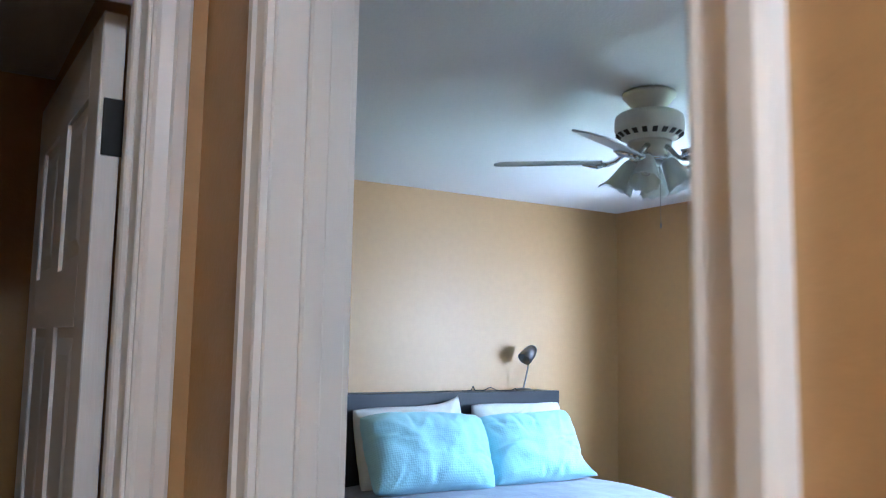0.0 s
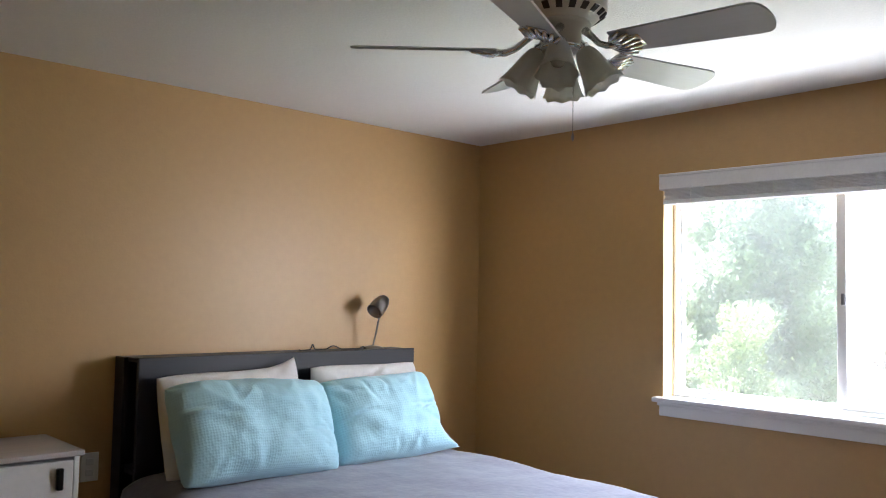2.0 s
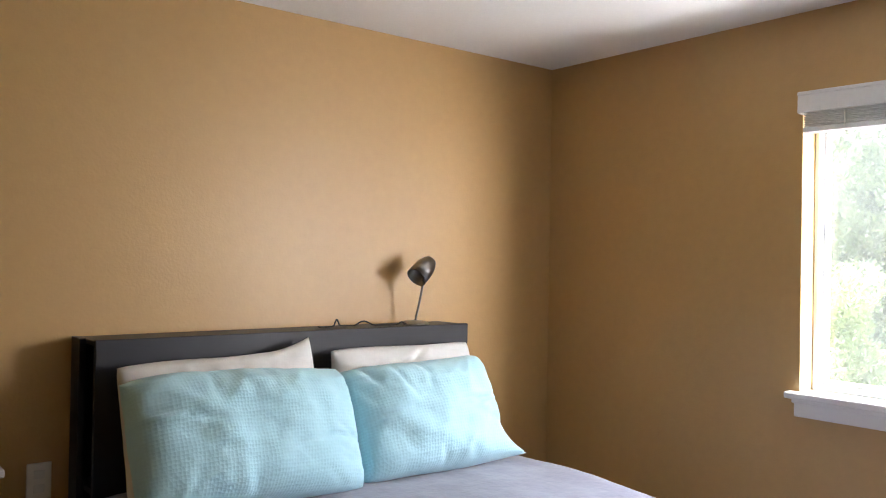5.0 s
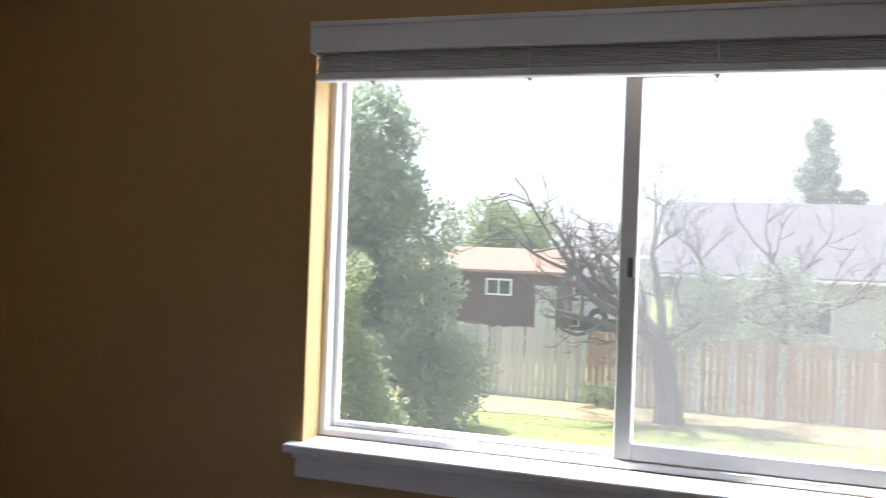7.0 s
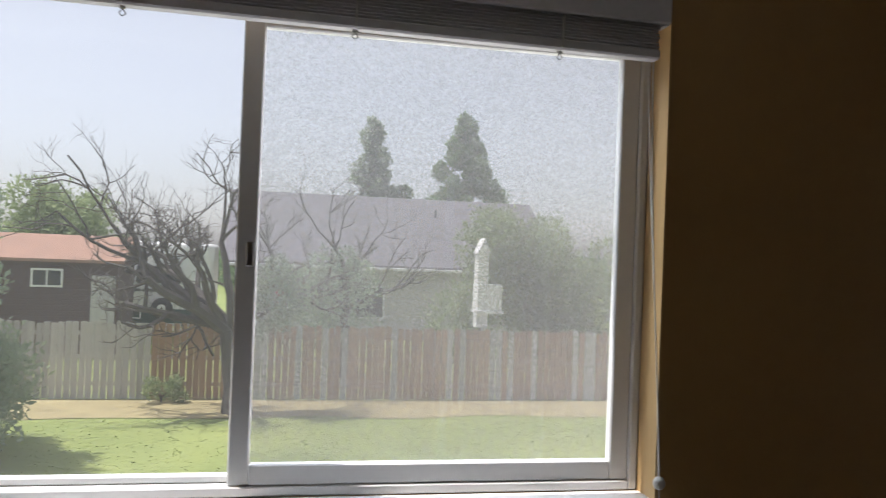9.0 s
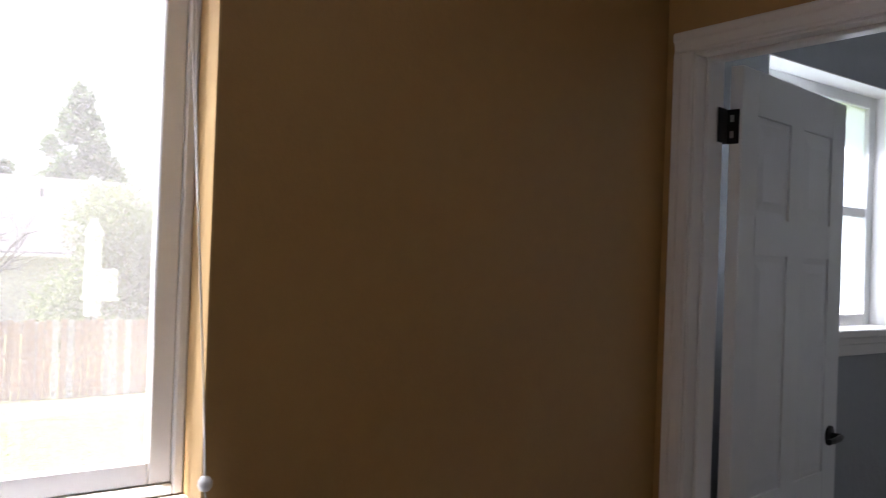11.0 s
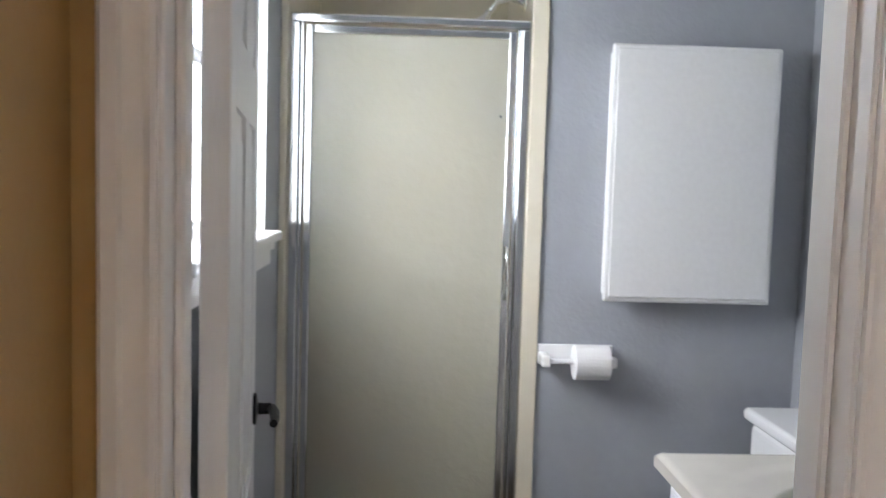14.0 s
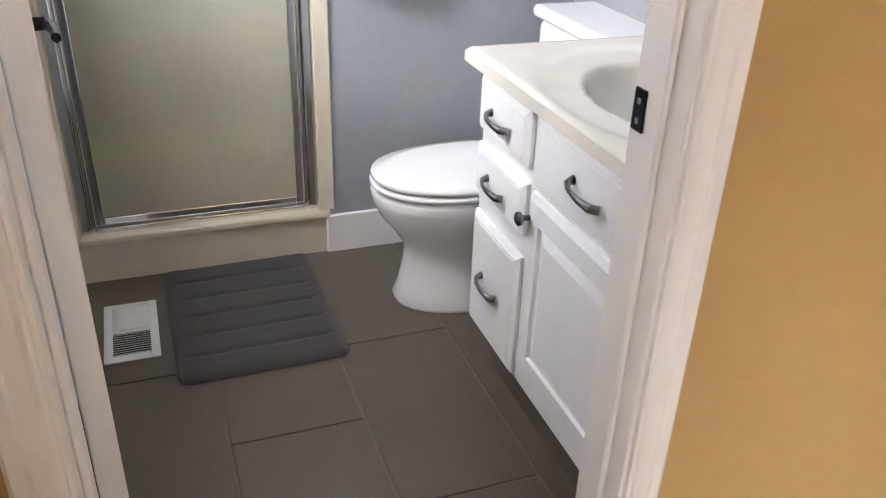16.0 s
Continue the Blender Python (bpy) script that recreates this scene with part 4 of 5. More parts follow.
# ---- shower ----
def shower():
    x0, x1, yf = -0.735, BL, YBB
    s = thing("shower_cubicle", "cream shower cubicle with a chrome framed obscure glass door", "shower", at=(0, 0, 0))
    bm = nb()
    box(bm, x0 + 0.001, x1 - 0.001, SHY, yf - 0.085, 0.003, 0.10, 0.004)
    part("tray", bm, M_BEIGE, s)
    bm = nb()
    box(bm, x0 + 0.002, x1 - 0.002, yf - 0.085, yf + 0.004, 0.003, 0.135, 0.003)
    box(bm, x0 + 0.002, x1 - 0.002, yf - 0.095, yf + 0.018, 0.1352, 0.160, 0.008, 3)
    part("curb", bm, M_BEIGE, s, "cream shower curb with a rounded lip")
    part("back_panel", bx(x0 + 0.002, x1 - 0.002, SHY - 0.02, SHY, 0.10, H - 0.002), M_BEIGE, s)
    part("side_panel", bx(x1 - 0.022, x1 - 0.001, SHY + 0.001, yf + 0.02, 0.161, H - 0.002, 0.003), M_BEIGE, s)
    part("side_panel", bx(x0 + 0.001, x0 + 0.012, SHY + 0.001, yf - 0.002, 0.161, H - 0.002, 0.003), M_BEIGE, s)
    part("front_trim", bx(x0 - 0.012, x0 + 0.038, yf + 0.0005, yf + 0.012, 0.161, H - 0.002, 0.003), M_BEIGE, s, "cream edge trim")
    # chrome frame
    fx0, fx1 = x0 + 0.036, x1 - 0.024
    fyc = yf - 0.035
    zt = 1.912
    bm = nb()
    box(bm, fx0, fx0 + 0.028, fyc - 0.02, fyc + 0.022, 0.161, zt, 0.004, 2)
    box(bm, fx0 + 0.029, fx0 + 0.040, fyc - 0.012, fyc + 0.014, 0.161, zt, 0.003, 2)
    part("frame_post", bm, M_CHROME, s)
    bm = nb()
    box(bm, fx1 - 0.028, fx1, fyc - 0.02, fyc + 0.022, 0.161, zt, 0.004, 2)
    box(bm, fx1 - 0.040, fx1 - 0.029, fyc - 0.012, fyc + 0.014, 0.161, zt, 0.003, 2)
    part("frame_post", bm, M_CHROME, s)
    bm = nb()
    box(bm, fx0 + 0.0, fx1 - 0.0, fyc - 0.018, fyc + 0.02, zt + 0.0005, zt + 0.026, 0.005, 2)
    part("head_rail", bm, M_CHROME, s)
    bm = nb()
    box(bm, fx0 + 0.041, fx1 - 0.041, fyc - 0.02, fyc + 0.024, 0.1605, 0.178, 0.004, 2)
    part("bottom_track", bm, M_CHROME, s)
    dr = part("shower_door", ring_y(fx0 + 0.042, fx1 - 0.042, fyc - 0.012, fyc + 0.012, 0.182, zt - 0.006, 0.024), M_CHROME, s)
    gl = part("glass", bx(fx0 + 0.064, fx1 - 0.064, fyc - 0.003, fyc + 0.003, 0.204, zt - 0.028), M_OBSCURE, dr, "rippled obscure glass")
    gl.visible_shadow = False
    bm = nb()
    tube(bm, [(fx0 + 0.055, fyc + 0.012, 1.26), (fx0 + 0.055, fyc + 0.045, 1.255), (fx0 + 0.055, fyc + 0.05, 1.22), (fx0 + 0.055, fyc + 0.05, 1.14), (fx0 + 0.055, fyc + 0.045, 1.105), (fx0 + 0.055, fyc + 0.012, 1.10)], 0.006, 8)
    part("door_pull", bm, M_CHROME, dr, "chrome pull handle", smooth=True)
    # shower head and hanging caddy behind the glass
    sh = part("shower_head", lathe(nb(), [(0, 0), (0.028, 0), (0.024, 0.008), (0, 0.009)], 20, Matrix.Rotation(radians(90), 4, 'Y')), M_CHROME, s, "chrome shower head on a bent arm", True, Matrix.Translation((x0 + 0.012, -6.1, 2.06)))
    part("arm", tube(nb(), [(0, 0, 0), (0.05, 0.01, 0.012), (0.10, 0.03, -0.005), (0.13, 0.04, -0.045)], 0.009, 10), M_CHROME, sh, smooth=True)
    part("rose", lathe(nb(), [(0.010, 0.03), (0.014, 0.01), (0.034, -0.02), (0.036, -0.032), (0, -0.033)], 20, Matrix.Translation((0.14, 0.043, -0.065)) @ Matrix.Rotation(radians(-25), 4, 'Y')), M_CHROME, sh, smooth=True)
    cd = thing("bath_sponge", "dark blue-grey bath pouf hanging in the shower", "bath pouf", at=(x0 + 0.135, -5.875, 1.68))
    bm = nb()
    bmesh.ops.create_icosphere(bm, subdivisions=3, radius=0.085)
    for v in bm.verts:
        v.co *= 1 + 0.22 * noise.noise(v.co * 28) + 0.1 * noise.noise(v.co * 60)
        v.co.z *= 1.15
    part("pouf", bm, M_POUF, cd)
    part("loop", tube(nb(), [(0, 0, 0.09), (-0.03, -0.01, 0.16), (-0.085, -0.02, 0.22), (-0.106, -0.02, 0.23)], 0.003, 6), M_CORD, cd)


def ring_y(x0, x1, y0, y1, z0, z1, w):
    bm = nb()
    box(bm, x0, x0 + w, y0, y1, z0, z1, 0.004, 2)
    box(bm, x1 - w, x1, y0, y1, z0, z1, 0.004, 2)
    box(bm, x0 + w, x1 - w, y0, y1, z0, z0 + w, 0.004, 2)
    box(bm, x0 + w, x1 - w, y0, y1, z1 - w, z1, 0.004, 2)
    return bm


M_POUF = mat("slate_pouf", (0.05, 0.06, 0.075), 0.9, var=0.3)
shower()


# ---- toilet ----
def toilet():
    t = thing("toilet", "white two-piece toilet with closed lid", "toilet", at=(BR - 0.022, -5.40, 0))
    # local: x out from the wall, y along the wall
    def loft(sections, seg=36):
        bm = nb()
        rings = []
        for cx, rx, ry, z, e in sections:
            rr = []
            for i in range(seg):
                a = 2 * math.pi * i / seg
                c, s = math.cos(a), math.sin(a)
                k = 1.0 if c > 0 else e
                rr.append(bm.verts.new((cx + rx * k * math.copysign(abs(c) ** 0.9, c), ry * math.copysign(abs(s) ** 0.9, s), z)))
            rings.append(rr)
        for a, b in zip(rings, rings[1:]):
            for i in range(seg):
                j = (i + 1) % seg
                bm.faces.new((a[i], a[j], b[j], b[i]))
        bm.faces.new(rings[0][::-1])
        bm.faces.new(rings[-1])
        return bm
    part("bowl", loft([(0.45, 0.272, 0.150, 0.003, 1.2), (0.45, 0.275, 0.153, 0.015, 1.2), (0.45, 0.258, 0.138, 0.06, 1.3), (0.45, 0.245, 0.118, 0.13, 1.3), (0.45, 0.242, 0.112, 0.185, 1.2), (0.46, 0.262, 0.135, 0.235, 1.0), (0.475, 0.29, 0.168, 0.29, 0.95), (0.483, 0.302, 0.18, 0.335, 0.88), (0.485, 0.305, 0.184, 0.365, 0.85), (0.485, 0.298, 0.18, 0.378, 0.85)]), M_PORC, t, smooth=True)
    part("seat", loft([(0.485, 0.296, 0.180, 0.380, 0.8), (0.487, 0.305, 0.188, 0.386, 0.8), (0.487, 0.305, 0.188, 0.396, 0.8), (0.487, 0.297, 0.182, 0.400, 0.8)]), M_PORC, t, smooth=True)
    part("lid", loft([(0.485, 0.292, 0.178, 0.403, 0.8), (0.487, 0.302, 0.186, 0.408, 0.8), (0.487, 0.300, 0.184, 0.420, 0.8), (0.485, 0.25, 0.15, 0.428, 0.8), (0.48, 0.1, 0.06, 0.431, 0.8)]), M_PORC, t, smooth=True)
    part("tank_base", bx(0.03, 0.24, -0.11, 0.11, 0.30, 0.405, 0.02, 3), M_PORC, t)
    part("tank", bx(0.012, 0.205, -0.225, 0.225, 0.40, 0.775, 0.025, 4), M_PORC, t)
    bm = nb()
    box(bm, 0.004, 0.222, -0.24, 0.24, 0.776, 0.815, 0.016, 4)
    part("tank_lid", bm, M_PORC, t)
    bm = nb()
    tube(bm, [(0.205, 0.165, 0.72), (0.225, 0.165, 0.72), (0.228, 0.14, 0.716), (0.228, 0.10, 0.712)], [0.008, 0.008, 0.006, 0.006], 8)
    part("flush_lever", bm, M_CHROME, t, "chrome flush lever", smooth=True)
    for y in (-0.07, 0.07):
        part("seat_hinge", bx(0.19, 0.235, y - 0.02, y + 0.02, 0.40, 0.425, 0.008, 2), M_PORC, t)


toilet()


# ---- vanity ----
def bar_pull(bm, a, c, out):
    """Arched pull from a to c, bowed along out, with flattened leaf-shaped feet."""
    a, c, out = Vector(a), Vector(c), Vector(out)
    pts = [a, a + out * 0.6 + (c - a) * 0.06, a + out * 0.95 + (c - a) * 0.28, a + out * 1.0 + (c - a) * 0.6, a + out * 0.75 + (c - a) * 0.9, c + out * 0.25]
    tube(bm, pts, [0.0095, 0.006, 0.0048, 0.006, 0.0085, 0.009], 8)
    lathe(bm, [(0, 0), (0.010, 0), (0.008, 0.003), (0, 0.004)], 12, basis(a, Vector((0, 1, 0)), Vector((0, 0, 1)), Vector((1, 0, 0))))


def vanity():
    xf = -0.925     # face of the drawers
    xc = xf - 0.018  # carcass face
    y0, y1 = -5.012, -4.26
    zt = 0.835
    v = thing("vanity_cabinet", "white vanity cabinet with raised panel drawers and pewter pulls", "vanity cabinet", at=(BR, y0, 0))
    mi = Matrix.Translation((-BR, -y0, 0))
    def p(nm, bm, mt, par=None, lb="", smooth=False):
        bm.transform(mi)
        return part(nm, bm, mt, par or v, lb, smooth)
    bm = nb()
    box(bm, BR + 0.002, xc, y0, y0 + 0.018, 0.16, zt)
    box(bm, BR + 0.002, xc, y1 - 0.018, y1, 0.16, zt)
    box(bm, BR + 0.002, xc - 0.002, y0 + 0.018, y1 - 0.018, 0.16, 0.178)
    box(bm, xc - 0.016, xc, y0 + 0.018, y1 - 0.018, 0.179, zt)
    p("body", bm, M_DOOR2)
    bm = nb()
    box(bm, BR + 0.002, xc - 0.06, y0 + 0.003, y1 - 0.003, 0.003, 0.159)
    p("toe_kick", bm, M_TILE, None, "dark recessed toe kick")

    def front(nm, ya, yb, za, zb, raised, lb=""):
        bm = nb()
        d = 0.018
        vs = [bm.verts.new(q) for q in ((xc + 0.0005, ya, za), (xc + 0.0005, yb, za), (xc + 0.0005, yb, zb), (xc + 0.0005, ya, zb))]
        def loop(ins, dx):
            return [bm.verts.new(q) for q in ((xc + dx, ya + ins, za + ins), (xc + dx, yb - ins, za + ins), (xc + dx, yb - ins, zb - ins), (xc + dx, ya + ins, zb - ins))]
        loops = [vs, loop(0.0, 0.010), loop(0.012, d)]
        if raised:
            loops += [loop(0.055, d), loop(0.058, d - 0.008), loop(0.064, d - 0.008), loop(0.085, d - 0.001)]
        else:
            loops += [loop(0.016, d), loop(0.018, d + 0.0012)]
        for A, B in zip(loops, loops[1:]):
            for k in range(4):
                j = (k + 1) % 4
                bm.faces.new((A[k], A[j], B[j], B[k]))
        bm.faces.new(loops[-1])
        bm.faces.new(vs[::-1])
        return p(nm, bm, M_DOOR2, None, lb)
    ym = -4.745
    for za, zb in ((0.69, 0.815), (0.535, 0.655), (0.175, 0.482)):
        d = front("drawer", y0 + 0.008, ym, za, zb, False)
        bm = nb()
        zc = za + 0.055 if zb - za < 0.2 else za + 0.16
        bar_pull(bm, (xf + 0.001, (y0 + ym) / 2 - 0.048, zc + 0.004), (xf + 0.001, (y0 + ym) / 2 + 0.052, zc - 0.004), (0.026, 0, 0))
        p("pull", bm, M_STEEL, d, "pewter arched pull", True)
    d = front("false_drawer", ym + 0.03, y1 - 0.01, 0.668, 0.818, False)
    bm = nb()
    bar_pull(bm, (xf + 0.001, -4.545, 0.752), (xf + 0.001, -4.435, 0.742), (0.028, 0, 0))
    p("pull", bm, M_STEEL, d, "pewter arched pull", True)
    d = front("cabinet_door", ym + 0.025, y1 - 0.01, 0.22, 0.652, True, "white raised-panel cabinet door")
    bm = nb()
    lathe(bm, [(0, 0), (0.006, 0), (0.006, 0.014), (0.015, 0.020), (0.015, 0.027), (0.008, 0.031), (0, 0.031)], 16, basis(Vector((xf + 0.0005, ym + 0.04, 0.600)), Vector((0, 1, 0)), Vector((0, 0, 1)), Vector((1, 0, 0))))
    p("knob", bm, M_STEEL, d, "round pewter knob", True)

    # worktop with a moulded bowl
    w = thing("bathroom_worktop", "cream cultured-marble vanity top with an oval moulded basin", "vanity top", at=(BR, y0, zt))
    m2 = Matrix.Translation((-BR, -y0, -zt))
    bm = nb()
    X0, X1, Y0, Y1, Z0, Z1 = BR + 0.003, -0.900, -5.04, YB - 0.012, zt + 0.001, 0.868
    cxx, cyy, rx, ry = -1.2, -4.61, 0.195, 0.245
    nxx, nyy = 60, 80
    rows = []
    for i in range(nxx + 1):
        row = []
        for j in range(nyy + 1):
            x, y = X0 + (X1 - X0) * i / nxx, Y0 + (Y1 - Y0) * j / nyy
            r = math.hypot((x - cxx) / rx, (y - cyy) / ry)
            z = Z1
            if r < 1:
                z -= 0.13 * (1 - r ** 2.6) ** 0.8
            if r < 1.55:
                z -= 0.006 * (1 / (1 + math.exp((r - 1.42) * 45)))
            if i == nxx:
                z -= 0.006
            if j == 0:
                z -= 0.006
            row.append(bm.verts.new((x, y, z)))
        rows.append(row)
    for i in range(nxx):
        for j in range(nyy):
            bm.faces.new((rows[i][j], rows[i + 1][j], rows[i + 1][j + 1], rows[i][j + 1]))
    edge = [rows[i][0] for i in range(nxx + 1)] + [rows[nxx][j] for j in range(1, nyy + 1)] + [rows[i][nyy] for i in range(nxx - 1, -1, -1)] + [rows[0][j] for j in range(nyy - 1, 0, -1)]
    low = [bm.verts.new((q.co.x, q.co.y, Z0)) for q in edge]
    for k in range(len(edge)):
        j = (k + 1) % len(edge)
        bm.faces.new((edge[k], low[k], low[j], edge[j]))
    bm.transform(m2)
    part("basin_slab", bm, M_CREAM, w, smooth=False)
    for o in w.children:
        for poly in o.data.polygons:
            poly.use_smooth = abs(poly.normal.z) > 0.2
    bm = nb()
    box(bm, X0, X0 + 0.018, Y0 + 0.002, Y1, Z1 + 0.0005, Z1 + 0.085, 0.005, 2)
    bm.transform(m2)
    part("backsplash", bm, M_CREAM, w)
    tap = thing("tap", "chrome basin tap on the vanity top", "tap", at=(-1.49, cyy, Z1))
    bm = nb()
    lathe(bm, [(0, 0), (0.026, 0), (0.024, 0.01), (0.014, 0.02), (0.012, 0.07), (0, 0.075)], 18)
    tube(bm, [(0, 0, 0.06), (0.03, 0, 0.10), (0.09, 0, 0.10), (0.12, 0, 0.075)], 0.010, 10)
    part("spout", bm, M_CHROME, tap, smooth=True)
    for s in (-1, 1):
        part("handle", lathe(nb(), [(0, 0), (0.02, 0), (0.02, 0.02), (0.012, 0.045), (0, 0.048)], 14, Matrix.Translation((0, s * 0.10, 0))), M_CHROME, tap, smooth=True)


M_DOOR2 = mat("white_cabinet_paint", (0.80, 0.80, 0.81), 0.3, var=0.03, big=3, fine=40, bump=0.06, bump_scale=40)
vanity()


# ---- wall cabinet, paper holder ----
c = thing("wall_cabinet", "plain white cabinet mounted on the bathroom wall", "wall cabinet", at=(-1.17, YBB, 1.115))
part("body", bx(-0.235, 0.235, 0.001, 0.075, 0.015, 0.735, 0.003), M_WHITEP, c)
bm = nb()
box(bm, -0.25, 0.25, 0.0755, 0.093, 0.0, 0.75, 0.008, 2)
box(bm, -0.235, 0.235, 0.0935, 0.099, 0.015, 0.735, 0.004, 2)
part("door", bm, M_WHITEP, c, "flat white door with a stepped edge")

tp = thing("paper_holder", "white ceramic paper holder on the bathroom wall", "paper holder", at=(-0.864, YBB, 0.94))
part("plate", bx(-0.115, 0.115, 0.0005, 0.012, -0.032, 0.03, 0.004, 2), M_PORC, tp)
for x in (-0.10, 0.10):
    part("arm", bx(x - 0.014, x + 0.014, 0.012, 0.085, -0.028, 0.008, 0.008, 3), M_PORC, tp)
part("spindle", tube(nb(), [(-0.088, 0.068, -0.01), (0.088, 0.068, -0.01)], 0.008, 10), M_PORC, tp)
bm = nb()
lathe(bm, [(0.02, -0.052), (0.05, -0.052), (0.051, -0.05), (0.051, 0.05), (0.05, 0.052), (0.02, 0.052)], 32, Matrix.Translation((-0.9, YBB + 0.068, 0.927)) @ Matrix.Rotation(radians(90), 4, 'Y'))
roll_ = part("paper_roll", bm, M_PAPER, smooth=False)
tagged(roll_, "white toilet roll on its holder", "toilet roll")

# ---- bath mat and floor register ----
def bath_mat():
    bm = nb()
    w, l = 0.452, 0.59
    nx, ny = 40, 90
    ribs = 6
    rows = []
    for i in range(nx + 1):
        row = []
        for j in range(ny + 1):
            u, v = i / nx * 2 - 1, j / ny * 2 - 1
            # rounded rectangle
            x, y = u * w / 2, v * l / 2
            r = 0.035
            ex, ey = max(0, abs(x) - (w / 2 - r)), max(0, abs(y) - (l / 2 - r))
            d = math.hypot(ex, ey)
            if d > r:
                f = r / d
                x = math.copysign((w / 2 - r) + ex * f, x)
                y = math.copysign((l / 2 - r) + ey * f, y)
            edge = min(w / 2 - abs(x), l / 2 - abs(y))
            z = 0.004 + 0.017 * (1 - math.exp(-max(0, edge) / 0.010))
            q = (y + l / 2) / l * ribs
            if edge > 0.035:
                z -= 0.011 * math.exp(-((q - round(q)) * l / ribs / 0.0055) ** 2) * (0 if round(q) in (0, ribs) else 1)
            z += 0.0015 * noise.noise(Vector((x * 14, y * 14, 0)))
            row.append(bm.verts.new((x, y, z)))
        rows.append(row)
    for i in range(nx):
        for j in range(ny):
            bm.faces.new((rows[i][j], rows[i + 1][j], rows[i + 1][j + 1], rows[i][j + 1]))
    edge = [rows[i][0] for i in range(nx + 1)] + [rows[nx][j] for j in range(1, ny + 1)] + [rows[i][ny] for i in range(nx - 1, -1, -1)] + [rows[0][j] for j in range(ny - 1, 0, -1)]
    low = [bm.verts.new((q.co.x, q.co.y, 0.0)) for q in edge]
    for k in range(len(edge)):
        j = (k + 1) % len(edge)
        bm.faces.new((edge[k], low[k], low[j], edge[j]))
    ob = part("bath_mat", bm, M_MATRUG, smooth=True, m=pose(-0.422, -5.44, 0.0065, 0, 0, 0.9))
    tagged(ob, "charcoal memory-foam bath mat with ribbed pads", "bath mat")


bath_mat()
reg = thing("floor_register", "white metal floor register set in the tiles", "floor register", at=(-0.093, -5.44, 0.006))
rw, rl = 0.145, 0.292
bm = nb()
iw, il = 0.098, 0.235
box(bm, -rw / 2, -iw / 2, -rl / 2, rl / 2, 0, 0.006, 0.002)
box(bm, iw / 2, rw / 2, -rl / 2, rl / 2, 0, 0.006, 0.002)
box(bm, -iw / 2, iw / 2, -rl / 2, -il / 2, 0, 0.006, 0.002)
box(bm, -iw / 2, iw / 2, il / 2, rl / 2, 0, 0.006, 0.002)
box(bm, -iw / 2, iw / 2, -0.006, 0.006, 0, 0.0055)
part("frame", bm, M_WHITEP, reg)
# dark plate under the slats, the duct's shade put into its colour
part("duct_shade", bx(-iw / 2, iw / 2, -il / 2, il / 2, -0.003, 0.0005), M_DARK, reg, "dark plate for the shade in the duct opening")
for i in range(22):
    y = -il / 2 + il * (i + 0.5) / 22
    if abs(y) < 0.007:
        continue
    tilt = -32 if y < 0 else 32
    part("slat", bx(-iw / 2, iw / 2, -0.0032, 0.0032, -0.0006, 0.0006), M_WHITEP, reg, m=Matrix.Translation((0, y, 0.0035)) @ Matrix.Rotation(radians(tilt), 4, 'X'))

# ---- garden ----
struct("ground", bx(0.6, 1500, -900, 900, G - 0.2, G), M_GRASS, "dry summer lawn and land beyond", "ground")
struct("ground_near", bx(-30, 0.6, -900, 900, G - 0.2, G - 0.004), M_GRASS, "lawn beside the house", "ground")
b = nb()
nseg = 60
top = []
for i in range(nseg + 1):
    y = -22 + 40 * i / nseg
    top.append((15.9 + 0.35 * noise.noise(Vector((y * 0.5, 3, 0))) - 0.02 * (y + 5), 17.9, y))
va = [b.verts.new((x0, y, G + 0.012)) for x0, x1, y in top]
vb = [b.verts.new((x1, y, G + 0.012)) for x0, x1, y in top]
for i in range(nseg):
    b.faces.new((va[i], vb[i], vb[i + 1], va[i + 1]))
struct("dry_strip", b, M_DRY, "strip of dry straw grass along the fence", "ground")


def grass(n, x0, x1, y0, y1, seed):
    rnd = np.random.default_rng(seed)
    xs = rnd.uniform(x0, x1, n)
    ys = rnd.uniform(y0, y1, n)
    an = rnd.uniform(0, 6.28, n)
    h = rnd.uniform(0.008, 0.024, n)
    w = rnd.uniform(0.012, 0.03, n)
    lean = rnd.uniform(-0.06, 0.06, (n, 2))
    v = np.zeros((n, 3, 3))
    v[:, 0] = np.stack([xs - w * np.cos(an), ys - w * np.sin(an), np.full(n, G)], 1)
    v[:, 1] = np.stack([xs + w * np.cos(an), ys + w * np.sin(an), np.full(n, G)], 1)
    v[:, 2] = np.stack([xs + lean[:, 0], ys + lean[:, 1], G + h], 1)
    me = bpy.data.meshes.new("lawn_grass")
    me.from_pydata(v.reshape(-1, 3).tolist(), [], np.arange(n * 3).reshape(-1, 3).tolist())
    me.materials.append(M_BLADEG)
    tagged(new("lawn_grass", me), "short patchy green lawn grass", "grass", kind="stuff")


grass(12000, 9.5, 16.4, -13, 7, 5)

